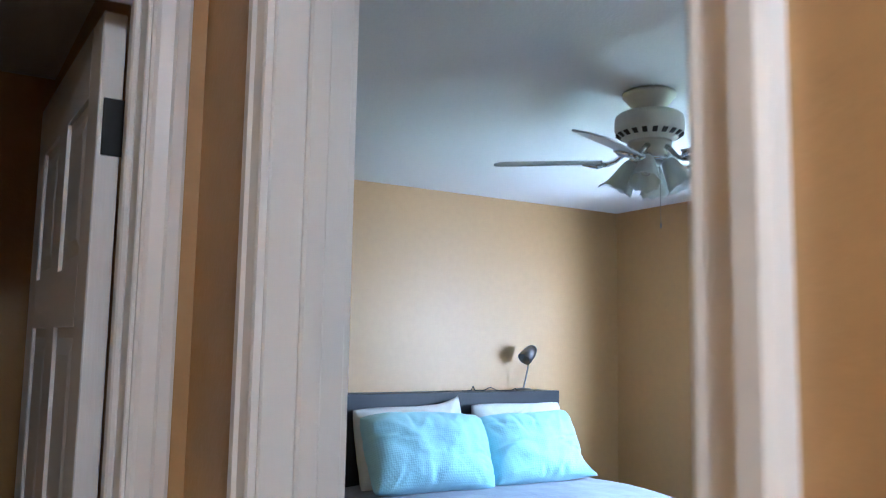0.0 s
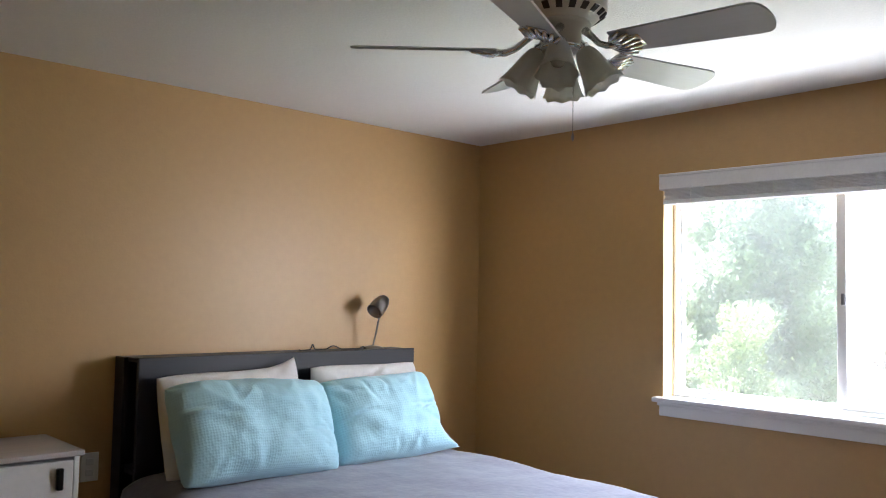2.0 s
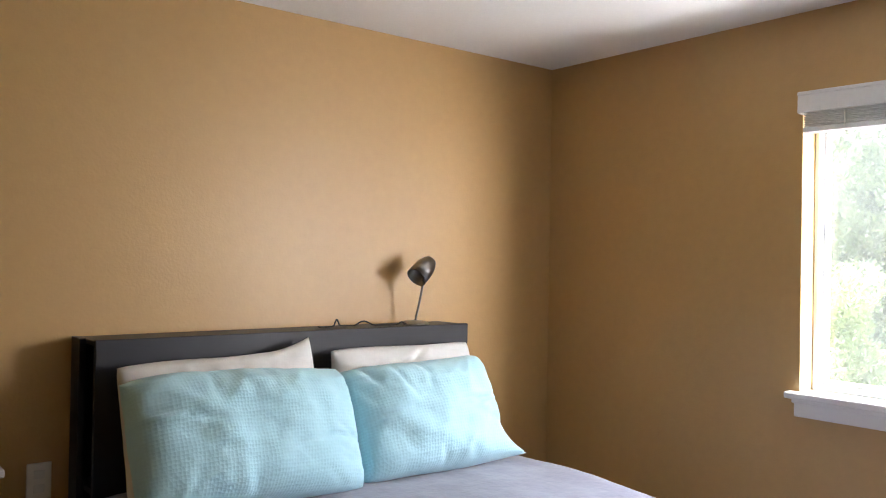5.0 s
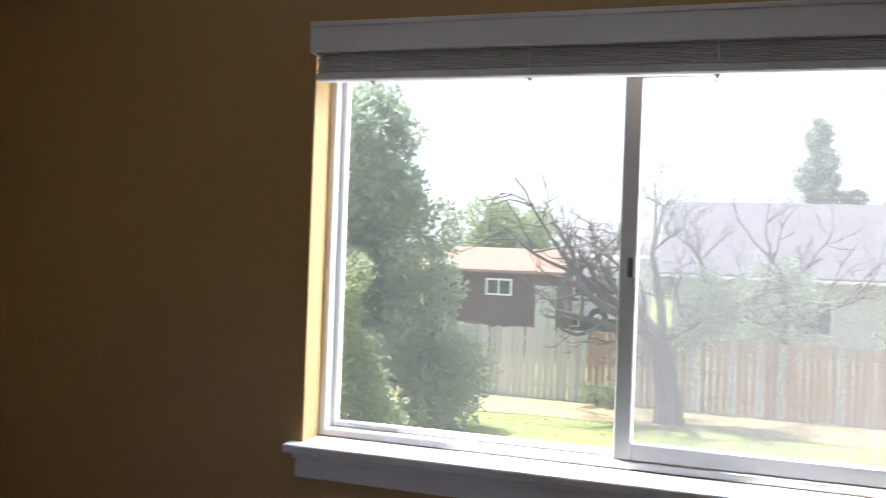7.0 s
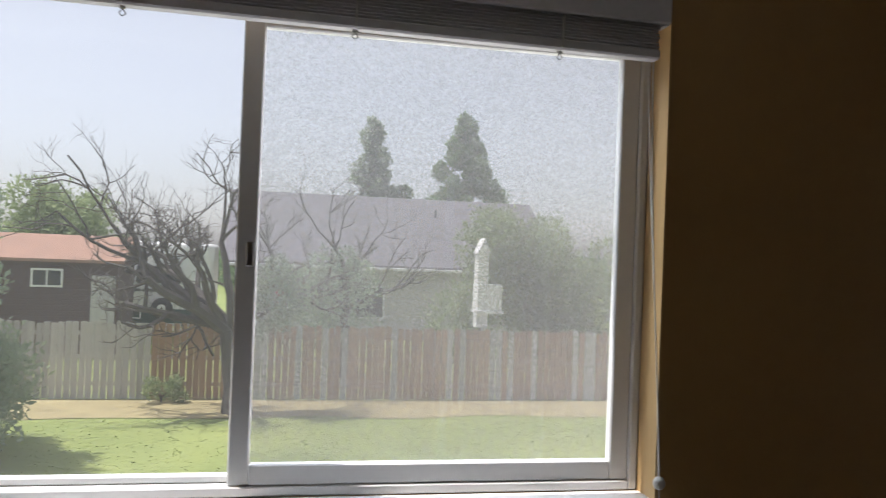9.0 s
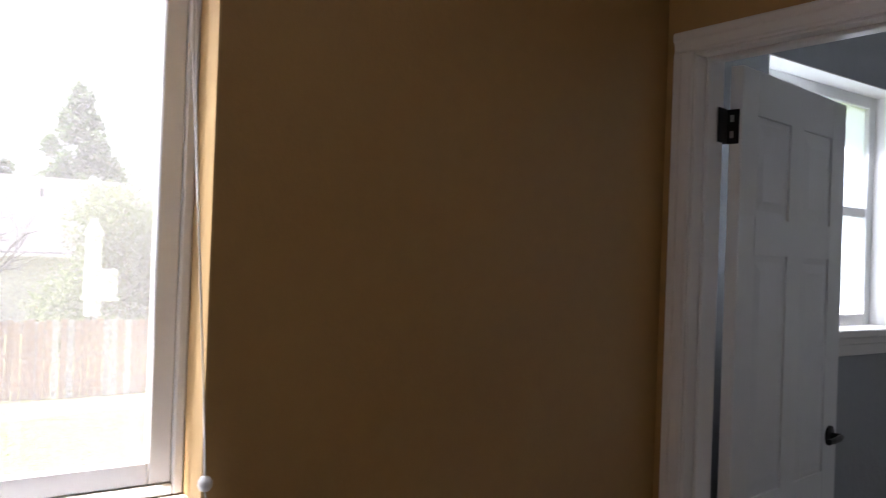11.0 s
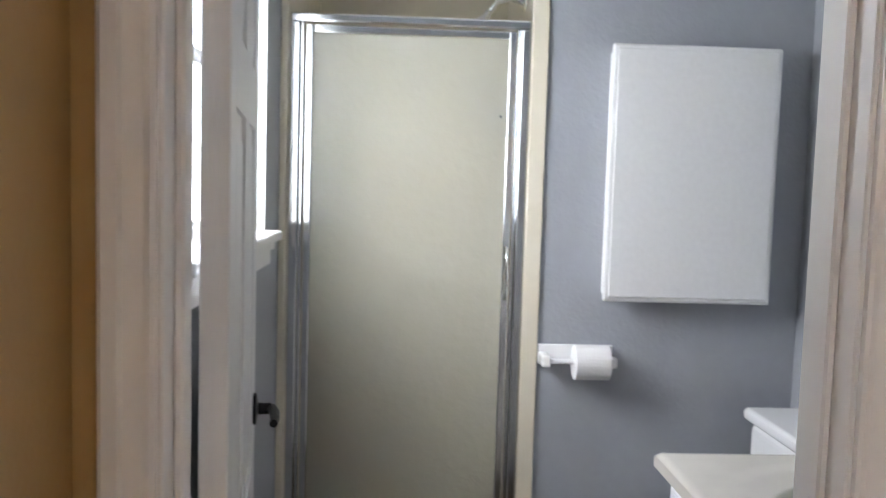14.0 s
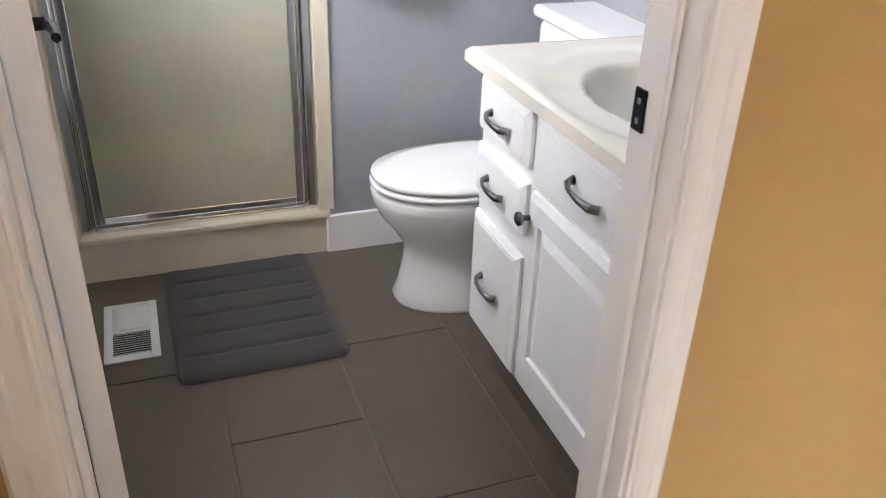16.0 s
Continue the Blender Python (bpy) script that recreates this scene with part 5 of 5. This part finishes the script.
# fence of upright boards
fence = thing("fence", "tall weathered wooden board fence across the garden", "fence", at=(18.0, 0, G))
rnd = random.Random(4)
bmesh_sets = []
for k in range(6):
    bm = nb()
    hh = 1.69 + 0.012 * k
    cut = 0.02 + 0.004 * k
    vs = [(-0.068, 0), (0.068, 0), (0.068, hh - cut), (0.05 - 0.004 * k, hh), (-0.05, hh - 0.004 * k), (-0.068, hh - cut)]
    f = [bm.verts.new((0.0, y, z)) for y, z in vs]
    g = [bm.verts.new((0.018, y, z)) for y, z in vs]
    bm.faces.new(f)
    bm.faces.new(g[::-1])
    for i in range(6):
        j = (i + 1) % 6
        bm.faces.new((f[i], f[j], g[j], g[i]))
    me = bpy.data.meshes.new("board")
    bmesh.ops.recalc_face_normals(bm, faces=bm.faces[:])
    bm.to_mesh(me)
    bm.free()
    me2 = me.copy()
    me.materials.append(M_FENCE)
    me2.materials.append(M_FENCE2)
    bmesh_sets.append((me, me2))
y = -20.5
while y < 14:
    red = y < 0.15 + 0.4 * rnd.random()
    o = new("board", bmesh_sets[rnd.randrange(6)][1 if red and rnd.random() < 0.85 else 0])
    o.parent = fence
    o.matrix_basis = pose(rnd.uniform(-0.006, 0.006), y, rnd.uniform(-0.02, 0.02), rnd.uniform(-0.5, 0.5), 0, 0)
    y += 0.146 + rnd.uniform(0, 0.014)
for z in (0.3, 0.9, 1.42):
    part("rail", bx(0.020, 0.06, -20.6, 14, z, z + 0.09), M_FENCE, fence)
for i in range(15):
    part("post", bx(0.061, 0.15, -20.5 + i * 2.4, -20.41 + i * 2.4, -0.02, 1.66), M_FENCE, fence)


# ---- trees ----
def crown_mesh(blobs, n, size, m, seed, parent, up=0.5, narrow=0.45):
    """Many small leaves scattered through the outer shell of overlapping clumps."""
    r = np.random.default_rng(seed)
    vol = np.array([b_[3] * b_[4] * b_[5] for b_ in blobs]) ** 0.75
    pick = r.choice(len(blobs), n, p=vol / vol.sum())
    B = np.array(blobs)[pick]
    d = r.normal(size=(n, 3))
    d /= np.linalg.norm(d, axis=1)[:, None]
    rad = r.uniform(0.35, 1.0, n) ** 0.5
    # sprays: leaves cluster along shoots
    ph = np.sin(d[:, 0] * 9 + d[:, 1] * 7 + B[:, 0] * 5) * np.cos(d[:, 2] * 8 + B[:, 1] * 3)
    rad *= 1 + 0.28 * ph
    c = B[:, :3] + d * B[:, 3:6] * rad[:, None]
    a = r.normal(size=(n, 3)) * 0.7 + d * 0.6 + np.array([0, 0, up])
    a /= np.linalg.norm(a, axis=1)[:, None]
    s = np.cross(a, r.normal(size=(n, 3)))
    s /= np.linalg.norm(s, axis=1)[:, None]
    ln = size * r.uniform(0.6, 1.4, n)[:, None]
    wd = ln * narrow
    v = np.stack([c - a * ln * 0.5, c + s * wd * 0.5, c + a * ln * 0.5, c - s * wd * 0.5], 1)
    me = bpy.data.meshes.new("crown")
    me.from_pydata(v.reshape(-1, 3).tolist(), [], np.arange(n * 4).reshape(-1, 4).tolist())
    me.materials.append(m)
    o = new("crown", me)
    o.parent = parent
    return o


def limb(bm, p, d, length, r, depth, rnd, wig=0.25, droop=0.0, fork=(2, 4), shrink=0.68):
    """A wandering tapered limb with side limbs."""
    pts, rad = [p.copy()], [r]
    q, dd = p.copy(), d.normalized()
    steps = 5
    for i in range(steps):
        dd = (dd + Vector((rnd.gauss(0, wig), rnd.gauss(0, wig), rnd.gauss(0, wig) - droop + 0.05))).normalized()
        q = q + dd * length / steps
        pts.append(q.copy())
        rad.append(r * (1 - 0.5 * (i + 1) / steps))
    tube(bm, pts, rad, 7 if r > 0.04 else 4)
    if depth > 0:
        for k in range(rnd.randint(*fork)):
            i = rnd.randint(2, steps)
            side = Vector((rnd.gauss(0, 1), rnd.gauss(0, 1), rnd.gauss(0.25, 0.7)))
            limb(bm, pts[i], (dd * 0.7 + side.normalized() * 0.8), length * shrink * rnd.uniform(0.8, 1.15), rad[i] * 0.7, depth - 1, rnd, wig, droop, fork, shrink)


def leafy(name, label, at, blobs, n, size, m, seed, trunk=2.0, tr=0.12, narrow=0.45):
    t = thing(name, label, "tree", at=at)
    rn = random.Random(seed)
    bm = nb()
    tube(bm, [(0, 0, -0.05), (0.03, 0.02, trunk * 0.5), (0, 0.05, trunk)], [tr * 1.3, tr, tr * 0.7], 10)
    for b_ in blobs[:10]:
        tube(bm, [(0, 0, trunk * 0.7), Vector(b_[:3]) * 0.55 + Vector((0, 0, trunk * 0.3)), Vector(b_[:3])], [tr * 0.5, tr * 0.3, tr * 0.1], 6)
    part("trunk", bm, M_BARK, t)
    crown_mesh(blobs, n, size, m, seed, t, narrow=narrow)
    return t


def clumps(seed, n, cx, cy, z0, z1, rx, ry, taper=0.5, r0=0.8):
    rn = random.Random(seed)
    out = []
    for i in range(n):
        s = (i + 0.5) / n
        z = z0 + (z1 - z0) * s
        k = (1 - taper * s ** 1.3)
        a = rn.uniform(0, 6.28)
        q = rn.uniform(0.2, 0.95) * k
        r = r0 * rn.uniform(0.6, 1.15) * (0.45 + 0.55 * k)
        out.append((cx + rx * q * math.cos(a), cy + ry * q * math.sin(a), z, r, r, r * rn.uniform(0.8, 1.3)))
    return out


leafy("tree", "tall dense grey-green leafy tree near the fence", (12.4, 4.5, G), clumps(1, 150, 0, 0, 0.3, 6.4, 2.8, 3.15, 0.62, 0.62), 90000, 0.13, M_LEAF, 21, 2.2, 0.16, 0.4)
leafy("shrub", "pale yellow-green leafy shrub near the window", (7.2, 2.05, G), clumps(2, 34, 0, 0, 0.5, 3.25, 0.9, 1.05, 0.72, 0.42), 15000, 0.085, M_LEAF2, 22, 1.4, 0.05, 0.4)

bare = thing("bare_tree", "half-dead gnarled tree with bare spreading branches", "tree", at=(16.4, -1.5, G))
bm = nb()
rn = random.Random(12)
tube(bm, [(0, 0, -0.05), (0.02, 0.02, 0.5), (0.0, 0.12, 1.2), (0.0, 0.2, 1.75)], [0.34, 0.27, 0.25, 0.22], 12)
for d, ln, r in (((0, 0.8, 0.75), 2.2, 0.15), ((0.2, 0.45, 0.9), 2.1, 0.13), ((-0.2, 0.05, 1), 2.0, 0.12), ((0, -0.5, 0.9), 2.0, 0.12), ((0.1, 0.95, 0.45), 2.3, 0.11), ((0, -0.85, 0.6), 2.0, 0.10), ((-0.3, 0.6, 1), 2.0, 0.10), ((-0.1, 1.0, 0.55), 3.0, 0.11), ((0.2, 0.9, 0.8), 2.6, 0.10)):
    limb(bm, Vector((0, 0.2, 1.65)), Vector(d), ln, r, 4, rn, 0.22, -0.02, (3, 4), 0.62)
part("trunk", bm, M_BARK, bare)
crown_mesh(clumps(3, 12, 0, -0.7, 1.8, 3.2, 0.5, 0.7, 0.3, 0.42), 3500, 0.09, M_LEAF, 33, bare)
bare2 = thing("bare_tree", "leafless fine-twigged tree behind the fence", "tree", at=(21.5, -4.2, G))
bm = nb()
tube(bm, [(0, 0, -0.05), (0.02, 0.02, 1.0), (0.0, 0.05, 2.0)], [0.16, 0.13, 0.11], 10)
for d, ln in (((0, 0.6, 0.9), 2.2), ((0, -0.5, 1), 2.2), ((0.3, 0.1, 1), 2.4), ((0, -0.9, 0.6), 2.2)):
    limb(bm, Vector((0, 0.05, 1.9)), Vector(d), ln, 0.07, 3, rn, 0.2, 0.0, (3, 4), 0.62)
part("trunk", bm, M_BARK, bare2)
crown_mesh(clumps(8, 16, 0, 0.2, 1.0, 3.4, 0.9, 1.5, 0.3, 0.7), 6000, 0.12, M_LEAF, 44, bare2)

leafy("shrub", "broad yellow-green shrub behind the fence", (20.0, -9.2, G), clumps(5, 46, 0, -0.3, 0.9, 4.2, 1.0, 3.1, 0.3, 0.85), 34000, 0.12, M_LEAF2, 51, 1.2, 0.08, 0.45)
leafy("shrub", "low weeds at the foot of the fence", (17.5, 0.15, G), clumps(6, 6, 0, 0, 0.1, 0.5, 0.3, 0.5, 0.3, 0.22), 1500, 0.07, M_LEAF2, 52, 0.2, 0.02)
leafy("tree", "rounded yellow-green tree behind the shed", (38, 7.3, G), clumps(7, 26, 0, 0, 2.2, 5.6, 2.2, 3.0, 0.5, 1.3), 15000, 0.22, M_LEAF2, 53, 2.2, 0.2)
leafy("tree", "slender mid-green poplar behind the grey roof", (46, -7.6, G), clumps(9, 70, 0, 0, 2.0, 11.2, 1.2, 2.3, 0.92, 0.75), 16000, 0.3, M_LEAF, 54, 3.5, 0.2)
leafy("tree", "small conical tree beside the poplar", (46, -9.6, G), clumps(19, 16, 0, 0, 2.0, 7.2, 0.7, 0.9, 0.7, 0.8), 6000, 0.28, M_LEAF3, 64, 3.0, 0.14)
leafy("tree", "tall dark conifer behind the grey roof", (48, -13.4, G), clumps(10, 95, 0, 0, 1.6, 12.2, 2.6, 4.1, 0.94, 0.85), 26000, 0.3, M_LEAF3, 55, 4, 0.25)

belt = []
rb = random.Random(77)
for i in range(70):
    yy = -75 + i * 2.1
    hh = 3.4 + 2.4 * noise.noise(Vector((yy * 0.11, 0, 7))) + rb.uniform(-0.6, 0.6)
    belt.append((rb.uniform(-3, 3), yy, hh * 0.55, 1.9, 2.0, hh * 0.62))
wood = crown_mesh(belt, 26000, 0.7, M_LEAF3, 91, None)
wood.name = "far_trees"
wood.matrix_basis = pose(78, 0, G)
tagged(wood, "dark belt of far garden trees", "trees", kind="stuff")

# ---- buildings and trailer beyond the fence ----
shed = thing("garden_shed", "dark brown garden shed with a red-brown shingle roof", "shed", at=(25.0, 4.5, G))
sx0, sx1, sy0, sy1, ez, rz_ = 0, 3.0, -2.05, 2.6, 2.92, 3.62
part("wall", bx(sx0, sx1, sy0, sy1, 0, ez), M_BROWN, shed)
for i in range(17):
    z = 0.1 + i * 0.165
    part("siding_board", bx(-0.018, -0.001, sy0 + 0.02, sy1 - 0.02, z, z + 0.15, 0.003), M_BROWN, shed)
bm = nb()
for xa, xb, za, zb in ((-0.25, 1.5, ez - 0.05, rz_), (1.5, 3.25, rz_, ez - 0.05)):
    v = [bm.verts.new(q) for q in ((xa, sy0 - 0.2, za), (xb, sy0 - 0.2, zb), (xb, sy1 + 0.2, zb), (xa, sy1 + 0.2, za))]
    w_ = [bm.verts.new(q.co + Vector((0, 0, 0.09))) for q in v]
    bm.faces.new(v[::-1])
    bm.faces.new(w_)
    for i in range(4):
        j = (i + 1) % 4
        bm.faces.new((v[i], v[j], w_[j], w_[i]))
part("roof", bm, M_ROOFBR, shed)
w1 = part("window", bx(-0.05, -0.019, -0.45, 0.35, 2.16, 2.62), M_DGLASS, shed)
part("frame", ring(-0.075, -0.051, -0.50, 0.40, 2.11, 2.67, 0.06), M_WHITEP, w1)
part("glazing_bar", bx(-0.07, -0.051, -0.07, -0.03, 2.17, 2.61), M_WHITEP, w1)
part("door_panel", bx(-0.06, -0.02, sy0 + 0.06, sy0 + 0.75, 0.1, 2.5), M_FENCE, shed, "pale bare wooden door")

tr_ = thing("travel_trailer", "white travel trailer with a dark green lower band", "trailer", at=(29.0, 1.58, G))
part("body", bx(0, 6.5, -1.42, 1.42, 0.62, 3.62, 0.18, 3), M_WHITEP, tr_)
part("band", bx(-0.012, -0.002, -1.33, 1.33, 0.75, 1.25), M_GREENBAND, tr_)
part("band", bx(-0.012, -0.002, -1.33, 1.33, 1.85, 1.95), M_STEEL, tr_)
part("window", bx(-0.025, -0.003, -0.55, 0.95, 2.15, 2.75, 0.01), M_DGLASS, tr_)
part("emblem", bx(-0.014, -0.003, -0.95, 0.0, 1.62, 1.78), M_GREENBAND, tr_, "plain dark emblem bar")
sp = part("spare_wheel", lathe(nb(), [(0.16, -0.02), (0.34, -0.03), (0.37, -0.10), (0.35, -0.19), (0.18, -0.20)], 28, Matrix.Translation((0, 0.05, 1.28)) @ Matrix.Rotation(radians(90), 4, 'Y')), M_RUBBER, tr_, smooth=True)
part("rim", lathe(nb(), [(0, -0.16), (0.05, -0.21), (0.13, -0.205), (0.18, -0.19), (0.19, -0.10), (0, -0.10)], 20, Matrix.Translation((0, 0.05, 1.28)) @ Matrix.Rotation(radians(90), 4, 'Y')), M_WHITEP, sp)
for yy in (-1.2, 1.2):
    part("wheel", lathe(nb(), [(0, -0.1), (0.33, -0.1), (0.36, 0), (0.33, 0.1), (0, 0.1)], 20, Matrix.Translation((3.2, yy, 0.36)) @ Matrix.Rotation(radians(90), 4, 'X')), M_RUBBER, tr_)
part("bumper", bx(-0.18, -0.05, -1.2, 1.2, 0.5, 0.6), M_WHITEP, tr_)
part("ladder", ring(-0.06, -0.03, 0.75, 1.1, 0.9, 3.4, 0.03), M_WHITEP, tr_)

house = thing("house", "pale house with a broad grey shingle roof beyond the fence", "house", at=(33.0, -5.8, G))
part("wall", bx(0, 9, -8.0, 5.0, 0, 2.95), M_SIDING, house)
bm = nb()
for xa, xb, za, zb in ((-0.7, 4.5, 2.87, 6.05), (4.5, 9.7, 6.05, 2.87)):
    v = [bm.verts.new(q) for q in ((xa, -8.6, za), (xb, -8.6, zb), (xb, 5.6, zb), (xa, 5.6, za))]
    w_ = [bm.verts.new(q.co + Vector((0, 0, 0.14))) for q in v]
    bm.faces.new(v[::-1])
    bm.faces.new(w_)
    for i in range(4):
        j = (i + 1) % 4
        bm.faces.new((v[i], v[j], w_[j], w_[i]))
part("roof", bm, M_ROOFGR, house, "grey shingle roof")
part("gutter", bx(-0.82, -0.71, -8.6, 5.6, 2.81, 2.93, 0.02), M_WHITEP, house)
part("vent_pipe", lathe(nb(), [(0.06, 4.6), (0.06, 5.6), (0, 5.6)], 10, Matrix.Translation((3.0, -3.6, 0))), M_STEEL, house)
for ya, yb, z0_, z1_ in ((-0.95, 0.95, 0.8, 2.1), (2.2, 3.2, 0.95, 2.1), (-6.5, -4.9, 0.95, 2.1)):
    wv = part("window", bx(-0.03, -0.002, ya, yb, z0_, z1_), M_DGLASS, house)
    part("frame", ring(-0.06, -0.031, ya - 0.05, yb + 0.05, max(0, z0_ - 0.05), z1_ + 0.05, 0.09), M_WHITEP, wv)
part("post", bx(-1.6, -1.45, 0.5, 0.65, 0, 2.6), M_WHITEP, house)
part("red_cushion", bx(-1.2, -1.0, 3.1, 3.5, 1.2, 1.9, 0.05), M_RED, house)

# unidentified pale upright shape built as white boxes; its post is added
ph = thing("dovecote", "small white stepped shape on a post above the fence", "dovecote", at=(18.35, -7.4, G))
ph.scale = (1.0, 1.0, 1.085)
part("post", tube(nb(), [(0.2, 0.1, -0.02), (0.2, 0.1, 1.6)], [0.05, 0.045], 8), M_FENCE, ph)
part("base", bx(0.05, 0.4, -0.02, 0.27, 1.6, 1.92, 0.01), M_WHITEP, ph)
part("wall", bx(0, 0.5, -0.36, 0.27, 2.0, 2.6, 0.01), M_WHITEP, ph)
part("shelf", bx(-0.06, 0.55, -0.40, 0.30, 1.925, 1.995, 0.01), M_WHITEP, ph)
part("tower", bx(0.05, 0.45, 0.0, 0.27, 2.601, 3.3, 0.01), M_WHITEP, ph)
bm = nb()
v = [bm.verts.new(q) for q in ((-0.02, -0.04, 3.301), (0.5, -0.04, 3.301), (0.5, 0.31, 3.301), (-0.02, 0.31, 3.301), (-0.02, 0.135, 3.65), (0.5, 0.135, 3.65))]
for f in ((0, 1, 5, 4), (2, 3, 4, 5), (0, 4, 3), (1, 2, 5), (3, 2, 1, 0)):
    bm.faces.new([v[i] for i in f])
part("roof", bm, M_WHITEP, ph)

# ---- bathroom floor tiles ----
TX, TY, TG = 0.325, 0.62, 0.0035
tile_meshes = {}
for c_ in range(-2, 5):
    xb = 0.03 - c_ * TX
    xa = xb - TX
    shift = -5.20 if c_ % 2 == 0 else -4.885
    for r_ in range(-3, 4):
        ya = shift + r_ * TY
        yb = ya + TY
        X0, X1 = max(xa + TG, BR + 0.001), min(xb - TG, BL - 0.001)
        Y0, Y1 = max(ya + TG, YBB - 0.0), min(yb - TG, YD - 0.07)
        if X1 - X0 < 0.03 or Y1 - Y0 < 0.03:
            continue
        key = (round(X1 - X0, 3), round(Y1 - Y0, 3))
        if key not in tile_meshes:
            bm = bx(-key[0] / 2, key[0] / 2, -key[1] / 2, key[1] / 2, -0.004, 0.0035, 0.0015)
            me = bpy.data.meshes.new("tile")
            bm.to_mesh(me)
            bm.free()
            me.materials.append(M_TILE)
            tile_meshes[key] = me
        o = new("tile", tile_meshes[key])
        o.parent = bath_floor
        o.matrix_basis = Matrix.Translation(((X0 + X1) / 2, (Y0 + Y1) / 2, 0.0028))
